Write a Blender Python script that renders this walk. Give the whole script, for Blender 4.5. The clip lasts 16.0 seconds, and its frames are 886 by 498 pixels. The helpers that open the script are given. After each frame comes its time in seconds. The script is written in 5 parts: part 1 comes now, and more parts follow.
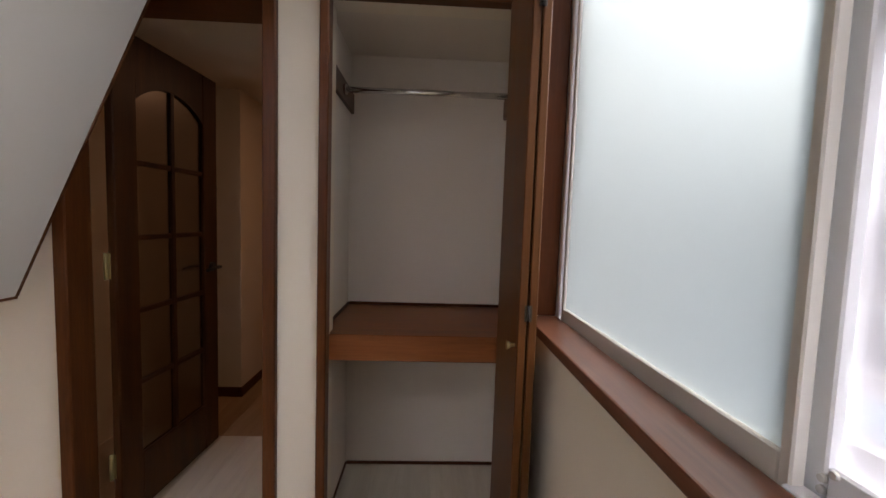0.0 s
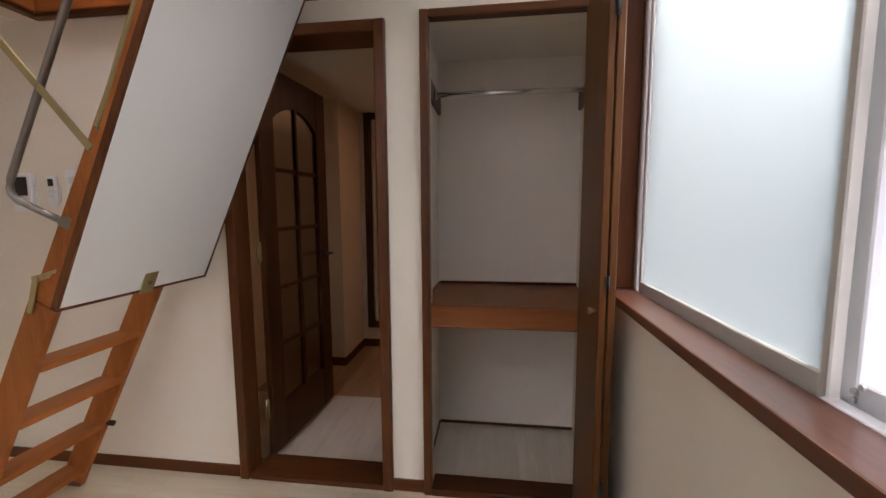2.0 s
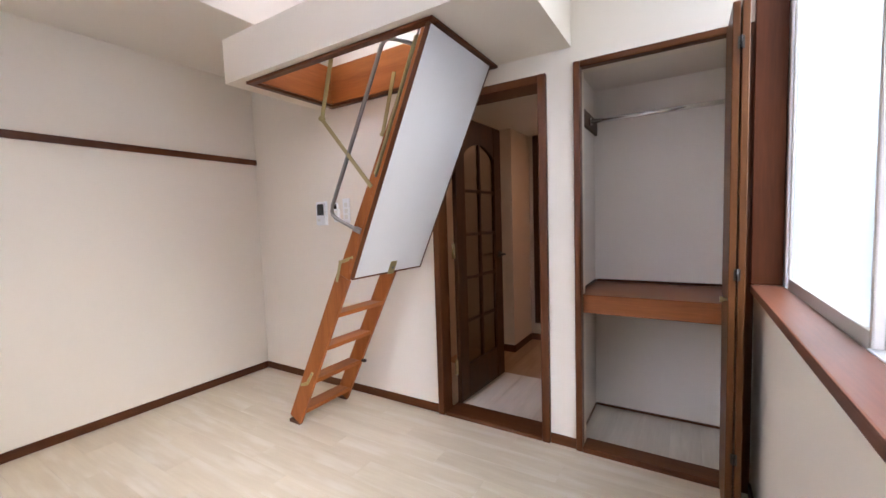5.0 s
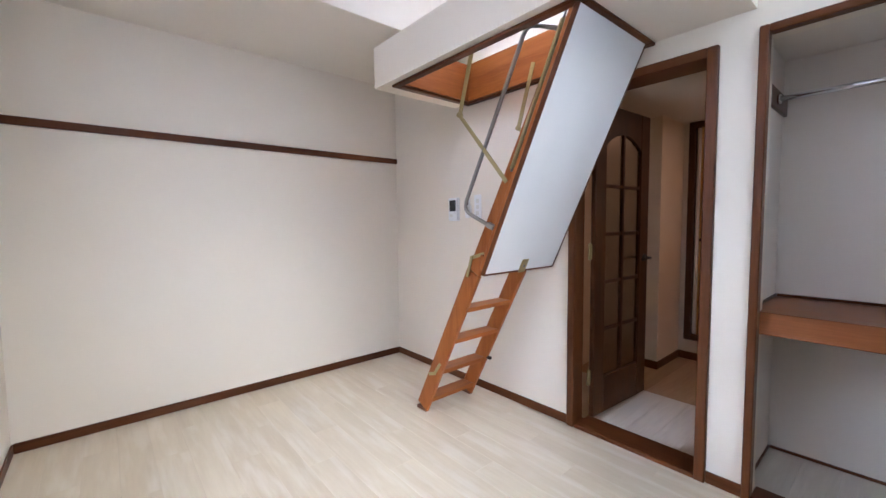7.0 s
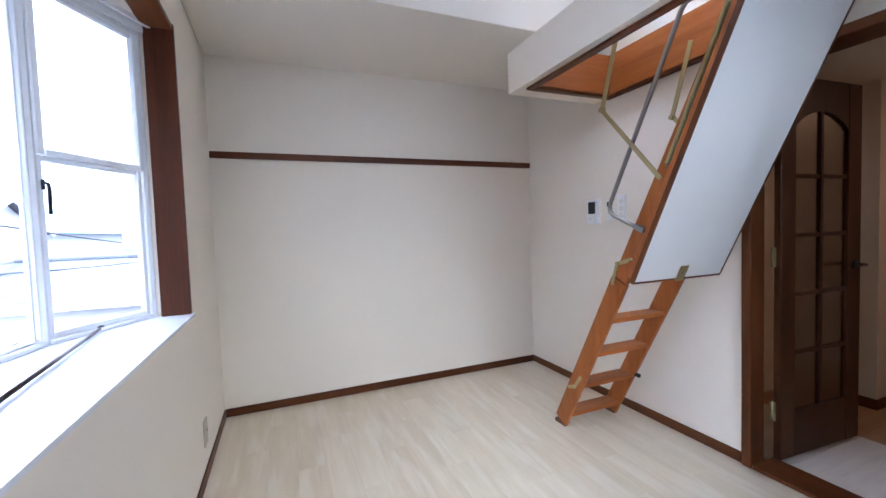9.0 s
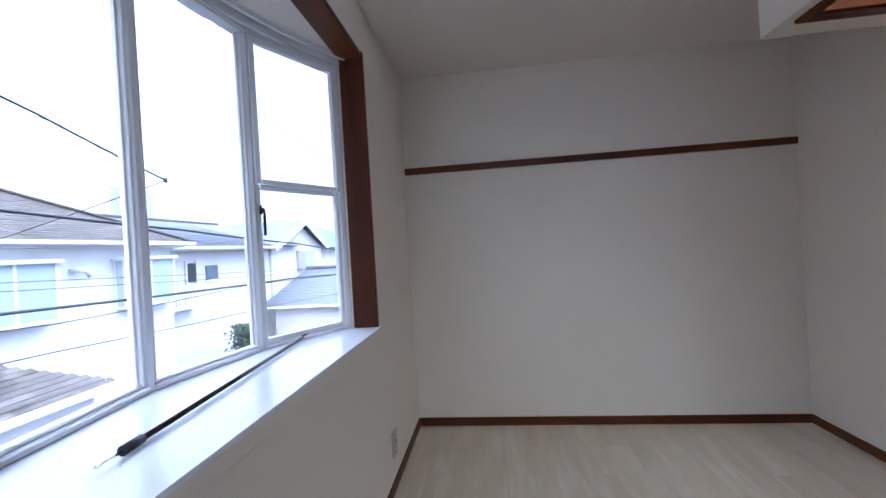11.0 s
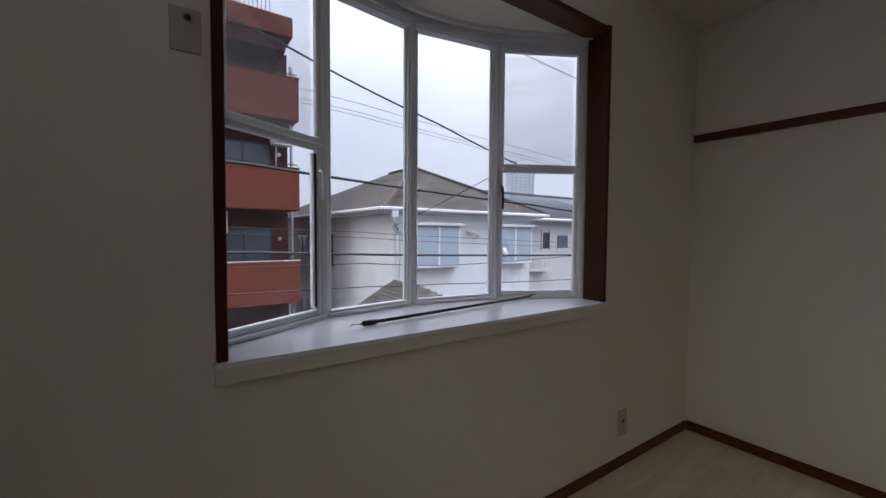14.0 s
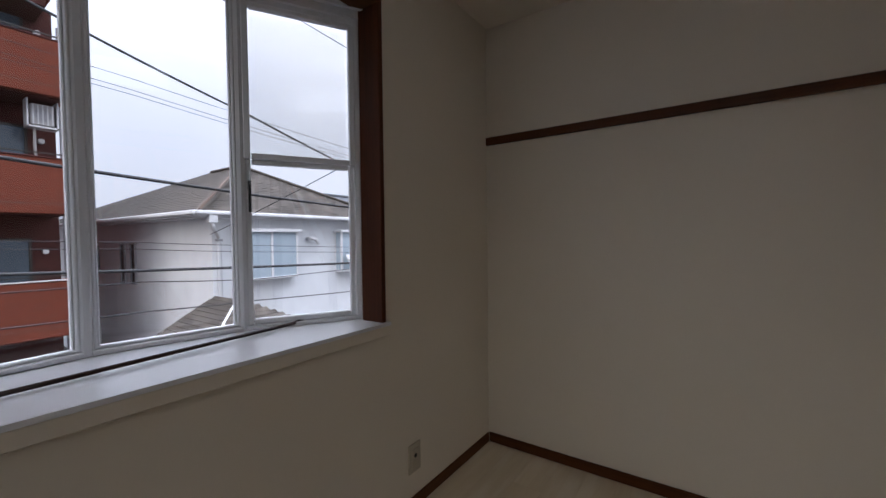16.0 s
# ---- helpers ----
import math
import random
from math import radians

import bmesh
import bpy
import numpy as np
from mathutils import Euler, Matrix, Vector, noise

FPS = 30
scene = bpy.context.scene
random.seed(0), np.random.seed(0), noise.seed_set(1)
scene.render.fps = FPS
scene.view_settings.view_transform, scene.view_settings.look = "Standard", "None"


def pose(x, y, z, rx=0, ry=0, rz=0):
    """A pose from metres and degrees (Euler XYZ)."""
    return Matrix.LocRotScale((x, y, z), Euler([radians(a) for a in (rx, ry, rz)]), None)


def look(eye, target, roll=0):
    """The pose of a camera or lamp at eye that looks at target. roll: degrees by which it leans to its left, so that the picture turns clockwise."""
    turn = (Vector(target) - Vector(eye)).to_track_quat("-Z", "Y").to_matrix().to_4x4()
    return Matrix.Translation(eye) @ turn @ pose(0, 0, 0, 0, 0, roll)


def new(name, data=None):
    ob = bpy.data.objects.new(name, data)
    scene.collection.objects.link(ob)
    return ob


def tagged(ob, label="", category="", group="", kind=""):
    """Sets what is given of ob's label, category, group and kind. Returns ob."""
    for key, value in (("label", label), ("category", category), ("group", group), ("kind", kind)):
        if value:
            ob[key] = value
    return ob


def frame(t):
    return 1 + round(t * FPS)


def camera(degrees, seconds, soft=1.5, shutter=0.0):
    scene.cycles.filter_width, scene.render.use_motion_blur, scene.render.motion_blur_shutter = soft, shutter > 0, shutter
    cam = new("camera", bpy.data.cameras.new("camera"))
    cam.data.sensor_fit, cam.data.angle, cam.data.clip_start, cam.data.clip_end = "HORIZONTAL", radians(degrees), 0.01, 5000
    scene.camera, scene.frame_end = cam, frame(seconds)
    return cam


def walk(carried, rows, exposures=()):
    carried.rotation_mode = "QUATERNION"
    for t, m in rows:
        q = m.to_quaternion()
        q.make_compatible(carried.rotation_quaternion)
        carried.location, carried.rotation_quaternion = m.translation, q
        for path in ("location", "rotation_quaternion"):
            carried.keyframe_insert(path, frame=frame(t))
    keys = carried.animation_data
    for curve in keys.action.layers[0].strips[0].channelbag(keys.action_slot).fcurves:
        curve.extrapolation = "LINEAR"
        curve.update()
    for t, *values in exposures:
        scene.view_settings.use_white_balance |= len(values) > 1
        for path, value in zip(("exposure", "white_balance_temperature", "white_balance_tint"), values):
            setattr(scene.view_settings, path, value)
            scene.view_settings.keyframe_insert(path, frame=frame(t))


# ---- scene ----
cam = camera(96.2, 16.0)
PATH = [
    (0, (1.761, 1.186, 1.295), (1.842, 3.179, 1.149), 1.9),
    (0.5, (1.744, 1.103, 1.286), (1.861, 3.096, 1.165), 1.1),
    (1, (1.743, 1.1, 1.285), (1.822, 3.094, 1.148), 1.1),
    (1.5, (1.724, 1.086, 1.284), (1.536, 3.071, 1.129), 1.7),
    (2, (1.682, 0.943, 1.288), (1.428, 2.916, 1.081), -0.3),
    (2.5, (1.75, 0.801, 1.284), (1.247, 2.733, 1.16), -1.5),
    (3, (1.826, 0.659, 1.281), (1.173, 2.543, 1.135), -1.1),
    (3.2, (1.845, 0.619, 1.289), (1.137, 2.484, 1.149), -1.6),
    (5.3, (1.893, 0.43, 1.274), (0.771, 2.08, 1.139), -1.6),
    (5.5, (1.88, 0.43, 1.273), (0.705, 2.043, 1.141), -1.5),
    (6, (1.862, 0.439, 1.275), (0.573, 1.962, 1.136), -1.2),
    (6.5, (1.843, 0.453, 1.275), (0.432, 1.865, 1.153), -0.7),
    (7, (1.821, 0.45, 1.268), (0.304, 1.746, 1.134), -0.6),
    (7.5, (1.797, 0.433, 1.278), (0.171, 1.588, 1.138), -0.5),
    (8, (1.78, 0.416, 1.274), (0.049, 1.409, 1.14), -0.5),
    (8.2, (1.785, 0.417, 1.275), (0.021, 1.35, 1.147), -0.5),
    (10.3, (1.687, 0.489, 1.256), (-0.289, 0.796, 1.201), -2.9),
    (10.5, (1.611, 0.51, 1.262), (-0.381, 0.687, 1.204), -2.4),
    (11, (1.471, 0.574, 1.28), (-0.516, 0.345, 1.276), -3.4),
    (11.5, (1.356, 0.681, 1.287), (-0.485, -0.102, 1.296), -0.6),
    (12, (1.34, 0.761, 1.273), (-0.328, -0.342, 1.322), 0.2),
    (12.5, (1.391, 0.869, 1.282), (-0.098, -0.466, 1.252), 0.3),
    (13, (1.408, 0.955, 1.276), (0.018, -0.483, 1.229), -0.8),
    (13.5, (1.377, 1.085, 1.26), (0.138, -0.481, 1.154), 1.1),
    (14, (1.354, 1.176, 1.255), (0.217, -0.467, 1.171), 0.4),
    (14.5, (1.325, 1.208, 1.245), (0.222, -0.458, 1.158), -0.5),
    (15, (1.241, 1.198, 1.251), (0.095, -0.436, 1.124), -1.6),
    (15.5, (1.038, 1.17, 1.258), (-0.436, -0.182, 1.231), 0.5),
    (16, (0.791, 1.169, 1.271), (-0.851, 0.029, 1.211), -0.6),
]
STOPS = [(0, 1.15, 7000, 17), (0.5, 1.22, 6950, 17), (1.5, 1.32, 6900, 17), (3.0, 1.75, 6650, 18), (5.5, 2.30, 5900, 17), (8.0, 2.24, 5350, 12), (10.5, 1.25, 5150, 12), (11.5, 0.55, 5200, 13), (12.0, 0.05, 5400, 13), (12.5, -0.32, 5650, 14), (13.5, -0.50, 6050, 14), (14.5, -0.60, 6250, 13), (15.5, -0.56, 6250, 13), (16.0, -0.38, 6300, 13)]
walk(cam, [(t, look(eye, target, roll)) for t, eye, target, roll in PATH], STOPS)
HALL_W = 0.78

# ---- world and sun: a bright overcast day ----
world = bpy.data.worlds.new("sky")
scene.world = world
world.use_nodes = True
wn, wl = world.node_tree.nodes, world.node_tree.links
wn.clear()
w_out = wn.new("ShaderNodeOutputWorld")
w_bg = wn.new("ShaderNodeBackground")
w_sky = wn.new("ShaderNodeTexSky")
w_sky.sky_type = "NISHITA"
w_sky.sun_disc = False
w_sky.sun_elevation, w_sky.sun_rotation = radians(31), radians(77)
w_sky.dust_density, w_sky.air_density = 4.0, 1.0
w_noise = wn.new("ShaderNodeTexNoise")
w_noise.inputs["Scale"].default_value = 2.2
w_noise.inputs["Detail"].default_value = 6.0
w_ramp = wn.new("ShaderNodeValToRGB")
w_ramp.color_ramp.elements[0].position, w_ramp.color_ramp.elements[0].color = 0.3, (6.8, 7.3, 8.6, 1)
w_ramp.color_ramp.elements[1].position, w_ramp.color_ramp.elements[1].color = 0.7, (8.3, 8.7, 9.6, 1)
w_mix = wn.new("ShaderNodeMix")
w_mix.data_type = "RGBA"
w_mix.inputs[0].default_value = 0.85
wl.new(w_noise.outputs["Fac"], w_ramp.inputs["Fac"])
wl.new(w_sky.outputs["Color"], w_mix.inputs[6])
wl.new(w_ramp.outputs["Color"], w_mix.inputs[7])
# an overcast sky is much brighter overhead than at the horizon
w_co = wn.new("ShaderNodeTexCoord")
w_sep = wn.new("ShaderNodeSeparateXYZ")
wl.new(w_co.outputs["Generated"], w_sep.inputs[0])
w_up = wn.new("ShaderNodeMapRange")
w_up.inputs[3].default_value, w_up.inputs[4].default_value = 1.05, 8.2
w_pow = wn.new("ShaderNodeMath")
w_pow.operation = "POWER"
w_pow.use_clamp = True
w_pow.inputs[1].default_value = 2.8
w_abs = wn.new("ShaderNodeMath")
w_abs.operation = "MAXIMUM"
wl.new(w_sep.outputs["Z"], w_abs.inputs[0])
w_abs.inputs[1].default_value = 0.0
wl.new(w_abs.outputs[0], w_pow.inputs[0])
wl.new(w_pow.outputs[0], w_up.inputs[0])
w_mul = wn.new("ShaderNodeVectorMath")
w_mul.operation = "SCALE"
wl.new(w_mix.outputs[2], w_mul.inputs[0])
wl.new(w_up.outputs[0], w_mul.inputs["Scale"])
wl.new(w_mul.outputs[0], w_bg.inputs["Color"])
w_bg.inputs["Strength"].default_value = 0.15
wl.new(w_bg.outputs["Background"], w_out.inputs["Surface"])
sun = new("sun", bpy.data.lights.new("sun", "SUN"))
sun.data.energy, sun.data.angle, sun.data.color = 0.85, radians(50), (1.0, 0.965, 0.91)
sun.matrix_world = look((13, 3, 8), (0, 0, 0))


def lamp_area(name, eye, target, w, h, power, color):
    ob = new(name, bpy.data.lights.new(name, "AREA"))
    ob.data.shape, ob.data.size, ob.data.size_y = "RECTANGLE", w, h
    ob.data.energy, ob.data.color = power, color
    ob.matrix_world = look(eye, target)
    return ob


# the lit ceiling lamp of the passage behind the door
lamp_area("passage_light", (1.45, 3.75, 2.10), (1.45, 3.75, 0.0), 0.3, 0.3, HALL_W, (1.0, 0.56, 0.33))


# ---- materials ----
def material(name, color, rough=0.6, metal=0.0, vary=0.08, scale=6.0, bump=0.15, fine=180.0, dist=0.002, spec=0.5):
    """A plain painted, plastic or metal surface with faint stains and grain."""
    m = bpy.data.materials.new(name)
    m.use_nodes = True
    n, l = m.node_tree.nodes, m.node_tree.links
    b = n["Principled BSDF"]
    co = n.new("ShaderNodeTexCoord")
    big = n.new("ShaderNodeTexNoise")
    big.inputs["Scale"].default_value, big.inputs["Detail"].default_value = scale, 5.0
    l.new(co.outputs["Object"], big.inputs["Vector"])
    small = n.new("ShaderNodeTexNoise")
    small.inputs["Scale"].default_value, small.inputs["Detail"].default_value = fine, 3.0
    l.new(co.outputs["Object"], small.inputs["Vector"])
    mix = n.new("ShaderNodeMix")
    mix.data_type = "RGBA"
    mix.inputs[6].default_value = (*[c * (1 - vary) for c in color], 1)
    mix.inputs[7].default_value = (*[min(1, c * (1 + vary)) for c in color], 1)
    l.new(big.outputs["Fac"], mix.inputs[0])
    l.new(mix.outputs[2], b.inputs["Base Color"])
    rr = n.new("ShaderNodeMapRange")
    rr.inputs[3].default_value, rr.inputs[4].default_value = max(0.02, rough - 0.08), min(1, rough + 0.08)
    l.new(big.outputs["Fac"], rr.inputs[0])
    l.new(rr.outputs[0], b.inputs["Roughness"])
    b.inputs["Metallic"].default_value = metal
    b.inputs["Specular IOR Level"].default_value = spec
    bp = n.new("ShaderNodeBump")
    bp.inputs["Strength"].default_value, bp.inputs["Distance"].default_value = bump, dist
    l.new(small.outputs["Fac"], bp.inputs["Height"])
    l.new(bp.outputs["Normal"], b.inputs["Normal"])
    return m


def wood(name, dark, light, axis="X", rough=0.35, grain=14.0, bump=0.15, rand=0.07, pores=0.5, streak=0.0, spec=0.22):
    """Wood with long grain along one axis of the thing."""
    m = bpy.data.materials.new(name)
    m.use_nodes = True
    n, l = m.node_tree.nodes, m.node_tree.links
    b = n["Principled BSDF"]
    co = n.new("ShaderNodeTexCoord")
    mp = n.new("ShaderNodeMapping")
    s = [1.0, 1.0, 1.0]
    s["XYZ".index(axis)] = 0.07
    mp.inputs["Scale"].default_value = s
    rnd = n.new("ShaderNodeObjectInfo")
    add = n.new("ShaderNodeVectorMath")
    add.operation = "MULTIPLY_ADD"
    add.inputs[1].default_value = (7.3, 11.9, 5.7)
    l.new(rnd.outputs["Random"], add.inputs[0])
    l.new(co.outputs["Object"], add.inputs[2])
    l.new(add.outputs[0], mp.inputs["Vector"])
    g = n.new("ShaderNodeTexNoise")
    g.inputs["Scale"].default_value, g.inputs["Detail"].default_value = grain, 6.0
    g.inputs["Distortion"].default_value = 0.6
    l.new(mp.outputs[0], g.inputs["Vector"])
    f = n.new("ShaderNodeTexNoise")
    f.inputs["Scale"].default_value, f.inputs["Detail"].default_value = grain * 12, 4.0
    l.new(mp.outputs[0], f.inputs["Vector"])
    mixf = n.new("ShaderNodeMix")
    mixf.inputs[0].default_value = pores * 0.6
    l.new(g.outputs["Fac"], mixf.inputs[2])
    l.new(f.outputs["Fac"], mixf.inputs[3])
    r = n.new("ShaderNodeValToRGB")
    r.color_ramp.elements[0].position, r.color_ramp.elements[0].color = 0.32, (*dark, 1)
    r.color_ramp.elements[1].position, r.color_ramp.elements[1].color = 0.68, (*light, 1)
    l.new(mixf.outputs[0], r.inputs["Fac"])
    col = r.outputs["Color"]
    if streak > 0:
        # pale limed streaks, longer than they are wide
        mp2 = n.new("ShaderNodeMapping")
        mp2.inputs["Scale"].default_value = [q * 1.0 if q > 0.5 else 0.16 for q in s]
        l.new(co.outputs["Object"], mp2.inputs["Vector"])
        add2 = n.new("ShaderNodeVectorMath")
        l.new(mp2.outputs[0], add2.inputs[0])
        l.new(rnd.outputs["Location"], add2.inputs[1])
        st = n.new("ShaderNodeTexNoise")
        st.inputs["Scale"].default_value, st.inputs["Detail"].default_value = 13.0, 3.0
        l.new(add2.outputs[0], st.inputs["Vector"])
        sr = n.new("ShaderNodeMapRange")
        sr.interpolation_type = "SMOOTHSTEP"
        sr.inputs[1].default_value, sr.inputs[2].default_value = 0.46, 0.70
        sr.inputs[4].default_value = streak
        l.new(st.outputs["Fac"], sr.inputs[0])
        sm = n.new("ShaderNodeMix")
        sm.data_type = "RGBA"
        sm.inputs[7].default_value = (0.82, 0.755, 0.65, 1)
        l.new(sr.outputs[0], sm.inputs[0])
        l.new(col, sm.inputs[6])
        col = sm.outputs[2]
    b.inputs["Specular IOR Level"].default_value = spec
    hs = n.new("ShaderNodeHueSaturation")
    v = n.new("ShaderNodeMapRange")
    v.inputs[3].default_value, v.inputs[4].default_value = 1 - rand, 1 + rand
    l.new(rnd.outputs["Random"], v.inputs[0])
    l.new(v.outputs[0], hs.inputs["Value"])
    l.new(col, hs.inputs["Color"])
    l.new(hs.outputs["Color"], b.inputs["Base Color"])
    rr = n.new("ShaderNodeMapRange")
    rr.inputs[3].default_value, rr.inputs[4].default_value = rough - 0.07, rough + 0.1
    l.new(g.outputs["Fac"], rr.inputs[0])
    l.new(rr.outputs[0], b.inputs["Roughness"])
    bp = n.new("ShaderNodeBump")
    bp.inputs["Strength"].default_value, bp.inputs["Distance"].default_value = bump, 0.001
    l.new(f.outputs["Fac"], bp.inputs["Height"])
    l.new(bp.outputs["Normal"], b.inputs["Normal"])
    return m


def glass(name, rough=0.0, tint=(1, 1, 1)):
    m = bpy.data.materials.new(name)
    m.use_nodes = True
    b = m.node_tree.nodes["Principled BSDF"]
    b.inputs["Base Color"].default_value = (*tint, 1)
    b.inputs["Transmission Weight"].default_value = 1.0
    b.inputs["Roughness"].default_value = rough
    b.inputs["IOR"].default_value = 1.45
    return m


def wallpaper(name, color):
    """Off-white vinyl wallpaper with a fine woven relief and faint soiling."""
    m = material(name, color, rough=0.75, vary=0.035, scale=1.3, bump=0.35, fine=260.0, dist=0.0012, spec=0.25)
    return m


M_WALL = wallpaper("wallpaper", (0.80, 0.728, 0.612))
M_CEIL = wallpaper("ceiling_paper", (0.79, 0.725, 0.625))
M_LINING = wallpaper("closet_paper", (0.755, 0.69, 0.61))
M_BROWN = wood("brown_stain_upright", (0.060, 0.0175, 0.0050), (0.140, 0.046, 0.0130), "Z", 0.38)
M_BROWN_X = wood("brown_stain_x", (0.060, 0.0175, 0.0050), (0.140, 0.046, 0.0130), "X", 0.38)
M_BROWN_Y = wood("brown_stain_y", (0.060, 0.0175, 0.0050), (0.140, 0.046, 0.0130), "Y", 0.38)
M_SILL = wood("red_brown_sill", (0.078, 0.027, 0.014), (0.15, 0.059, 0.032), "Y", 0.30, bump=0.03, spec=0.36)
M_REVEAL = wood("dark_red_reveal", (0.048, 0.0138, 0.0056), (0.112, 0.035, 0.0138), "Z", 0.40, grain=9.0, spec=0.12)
M_FOLD = wood("yellow_brown_door", (0.068, 0.024, 0.0066), (0.138, 0.051, 0.0150), "Z", 0.38)
M_DOOR = wood("dark_door_stain", (0.032, 0.0098, 0.0028), (0.074, 0.0255, 0.0070), "Z", 0.40)
M_SHELF = wood("orange_shelf", (0.17, 0.055, 0.018), (0.30, 0.105, 0.036), "X", 0.35)
M_LADDER = wood("ladder_pine", (0.25, 0.070, 0.013), (0.42, 0.138, 0.032), "Z", 0.42)
M_LADDER_X = wood("ladder_pine_x", (0.25, 0.070, 0.013), (0.42, 0.138, 0.032), "X", 0.42)
M_LADDER_Y = wood("ladder_pine_y", (0.25, 0.070, 0.013), (0.42, 0.138, 0.032), "Y", 0.42)
M_PLANK = wood("white_washed_oak", (0.61, 0.505, 0.355), (0.73, 0.63, 0.47), "X", 0.33, grain=6.0, bump=0.06, rand=0.022, streak=0.42, spec=0.45)
M_PLANK_Y = wood("passage_floor", (0.58, 0.52, 0.43), (0.72, 0.66, 0.57), "Y", 0.34, grain=7.0, bump=0.06, rand=0.03, streak=0.4, spec=0.45)
M_TAN = wood("tan_kitchen_floor", (0.34, 0.21, 0.11), (0.48, 0.32, 0.18), "Y", 0.36, grain=8.0, bump=0.06, rand=0.04)
M_UNDER = material("subfloor", (0.20, 0.15, 0.10), 0.8)
M_WHITE = material("white_aluminium", (0.80, 0.81, 0.82), 0.35, vary=0.03, bump=0.03)
M_CREAM = material("cream_aluminium", (0.63, 0.60, 0.54), 0.42, vary=0.05, bump=0.03)
M_ALU = material("silver_aluminium", (0.62, 0.60, 0.56), 0.4, metal=0.55, vary=0.05, bump=0.03)
M_LAMINATE = material("white_sill_laminate", (0.84, 0.845, 0.87), 0.20, vary=0.03, bump=0.02)
M_PANEL = material("white_hatch_panel", (0.71, 0.70, 0.69), 0.72, vary=0.02, bump=0.05)
M_BRASS = material("yellowed_zinc", (0.44, 0.36, 0.17), 0.38, metal=0.85, vary=0.12, scale=20)
M_HINGE = material("dark_hinge_steel", (0.06, 0.055, 0.05), 0.35, metal=0.8)
M_STEEL = material("grey_steel_tube", (0.27, 0.25, 0.22), 0.34, metal=0.9, vary=0.1, scale=15)
M_CHROME = material("chrome", (0.7, 0.7, 0.7), 0.15, metal=1.0, vary=0.04, scale=10)
M_BLACK = material("black_plastic", (0.012, 0.012, 0.013), 0.4)
M_RUBBER = material("dark_rubber", (0.03, 0.02, 0.015), 0.8)
M_IVORY = material("ivory_plastic", (0.70, 0.68, 0.60), 0.4, vary=0.03)
M_BEIGE = material("aged_beige_plastic", (0.50, 0.435, 0.33), 0.5, vary=0.06)
M_PLASTIC = material("white_plastic", (0.80, 0.80, 0.78), 0.4, vary=0.02)
M_SCREEN = material("dark_display", (0.015, 0.017, 0.02), 0.2)
M_FOOT = material("brown_rubber_foot", (0.13, 0.055, 0.027), 0.6)
M_MESH = material("mesh_thread", (0.25, 0.26, 0.28), 0.7)


def gauze(name, color, cover):
    """Fine insect netting: threads too thin to tell apart, over clear gaps."""
    m = bpy.data.materials.new(name)
    m.use_nodes = True
    n, l = m.node_tree.nodes, m.node_tree.links
    n.remove(n["Principled BSDF"])
    d, t, x = n.new("ShaderNodeBsdfDiffuse"), n.new("ShaderNodeBsdfTransparent"), n.new("ShaderNodeMixShader")
    d.inputs["Color"].default_value = (*color, 1)
    x.inputs[0].default_value = cover
    l.new(t.outputs[0], x.inputs[1])
    l.new(d.outputs[0], x.inputs[2])
    l.new(x.outputs[0], n["Material Output"].inputs["Surface"])
    return m


M_GAUZE = gauze("insect_gauze", (0.74, 0.74, 0.76), 0.59)
M_VEIL = gauze("window_net", (0.62, 0.63, 0.65), 0.10)
M_GLASS = glass("clear_glass")
M_FROST = glass("frosted_glass", 0.55, (0.30, 0.343, 0.332))
M_FIGURED = glass("figured_glass", 0.25, (0.34, 0.27, 0.19))

M_POLE = wood("dark_brown_pole", (0.02, 0.01, 0.008), (0.05, 0.025, 0.018), "X", 0.3)
M_AMBER = glass("amber_pane", 0.4, (0.75, 0.45, 0.08))
M_ASPHALT = material("asphalt", (0.045, 0.045, 0.048), 0.95, vary=0.3, scale=0.4, bump=0.3, fine=40, dist=0.01, spec=0.15)
M_RENDER = material("grey_render", (0.70, 0.71, 0.72), 0.85, vary=0.14, scale=1.4, bump=0.7, fine=22, dist=0.01)
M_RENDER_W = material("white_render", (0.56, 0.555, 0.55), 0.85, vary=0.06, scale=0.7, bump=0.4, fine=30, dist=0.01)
# the white render darkened in colour, so the side window's view stays unburnt
M_RENDER_E = material("white_render_darkened", (0.36, 0.36, 0.365), 0.85, vary=0.06, scale=0.7, bump=0.4, fine=30, dist=0.01)
M_SLATE = material("weathered_slate", (0.066, 0.056, 0.047), 0.9, vary=0.65, scale=3.5, bump=0.8, fine=18, dist=0.01)
# each slate weathers in its own shade
sn, sl = M_SLATE.node_tree.nodes, M_SLATE.node_tree.links
s_geo, s_hsv, s_rng = sn.new("ShaderNodeNewGeometry"), sn.new("ShaderNodeHueSaturation"), sn.new("ShaderNodeMapRange")
s_rng.inputs[3].default_value, s_rng.inputs[4].default_value = 0.62, 1.45
s_base = sn["Principled BSDF"].inputs["Base Color"]
sl.new(s_base.links[0].from_socket, s_hsv.inputs["Color"])
sl.new(s_geo.outputs["Random Per Island"], s_rng.inputs[0])
sl.new(s_rng.outputs[0], s_hsv.inputs["Value"])
sl.new(s_hsv.outputs["Color"], s_base)
M_TILE = material("grey_pantile", (0.085, 0.092, 0.105), 0.75, vary=0.25, scale=3.0, bump=0.6, fine=12, dist=0.03)
M_TEAL = material("teal_metal_roof", (0.07, 0.135, 0.14), 0.6, vary=0.15, scale=2.0)
M_RUST = material("rust_tile", (0.125, 0.086, 0.068), 0.85, vary=0.3, scale=6.0)
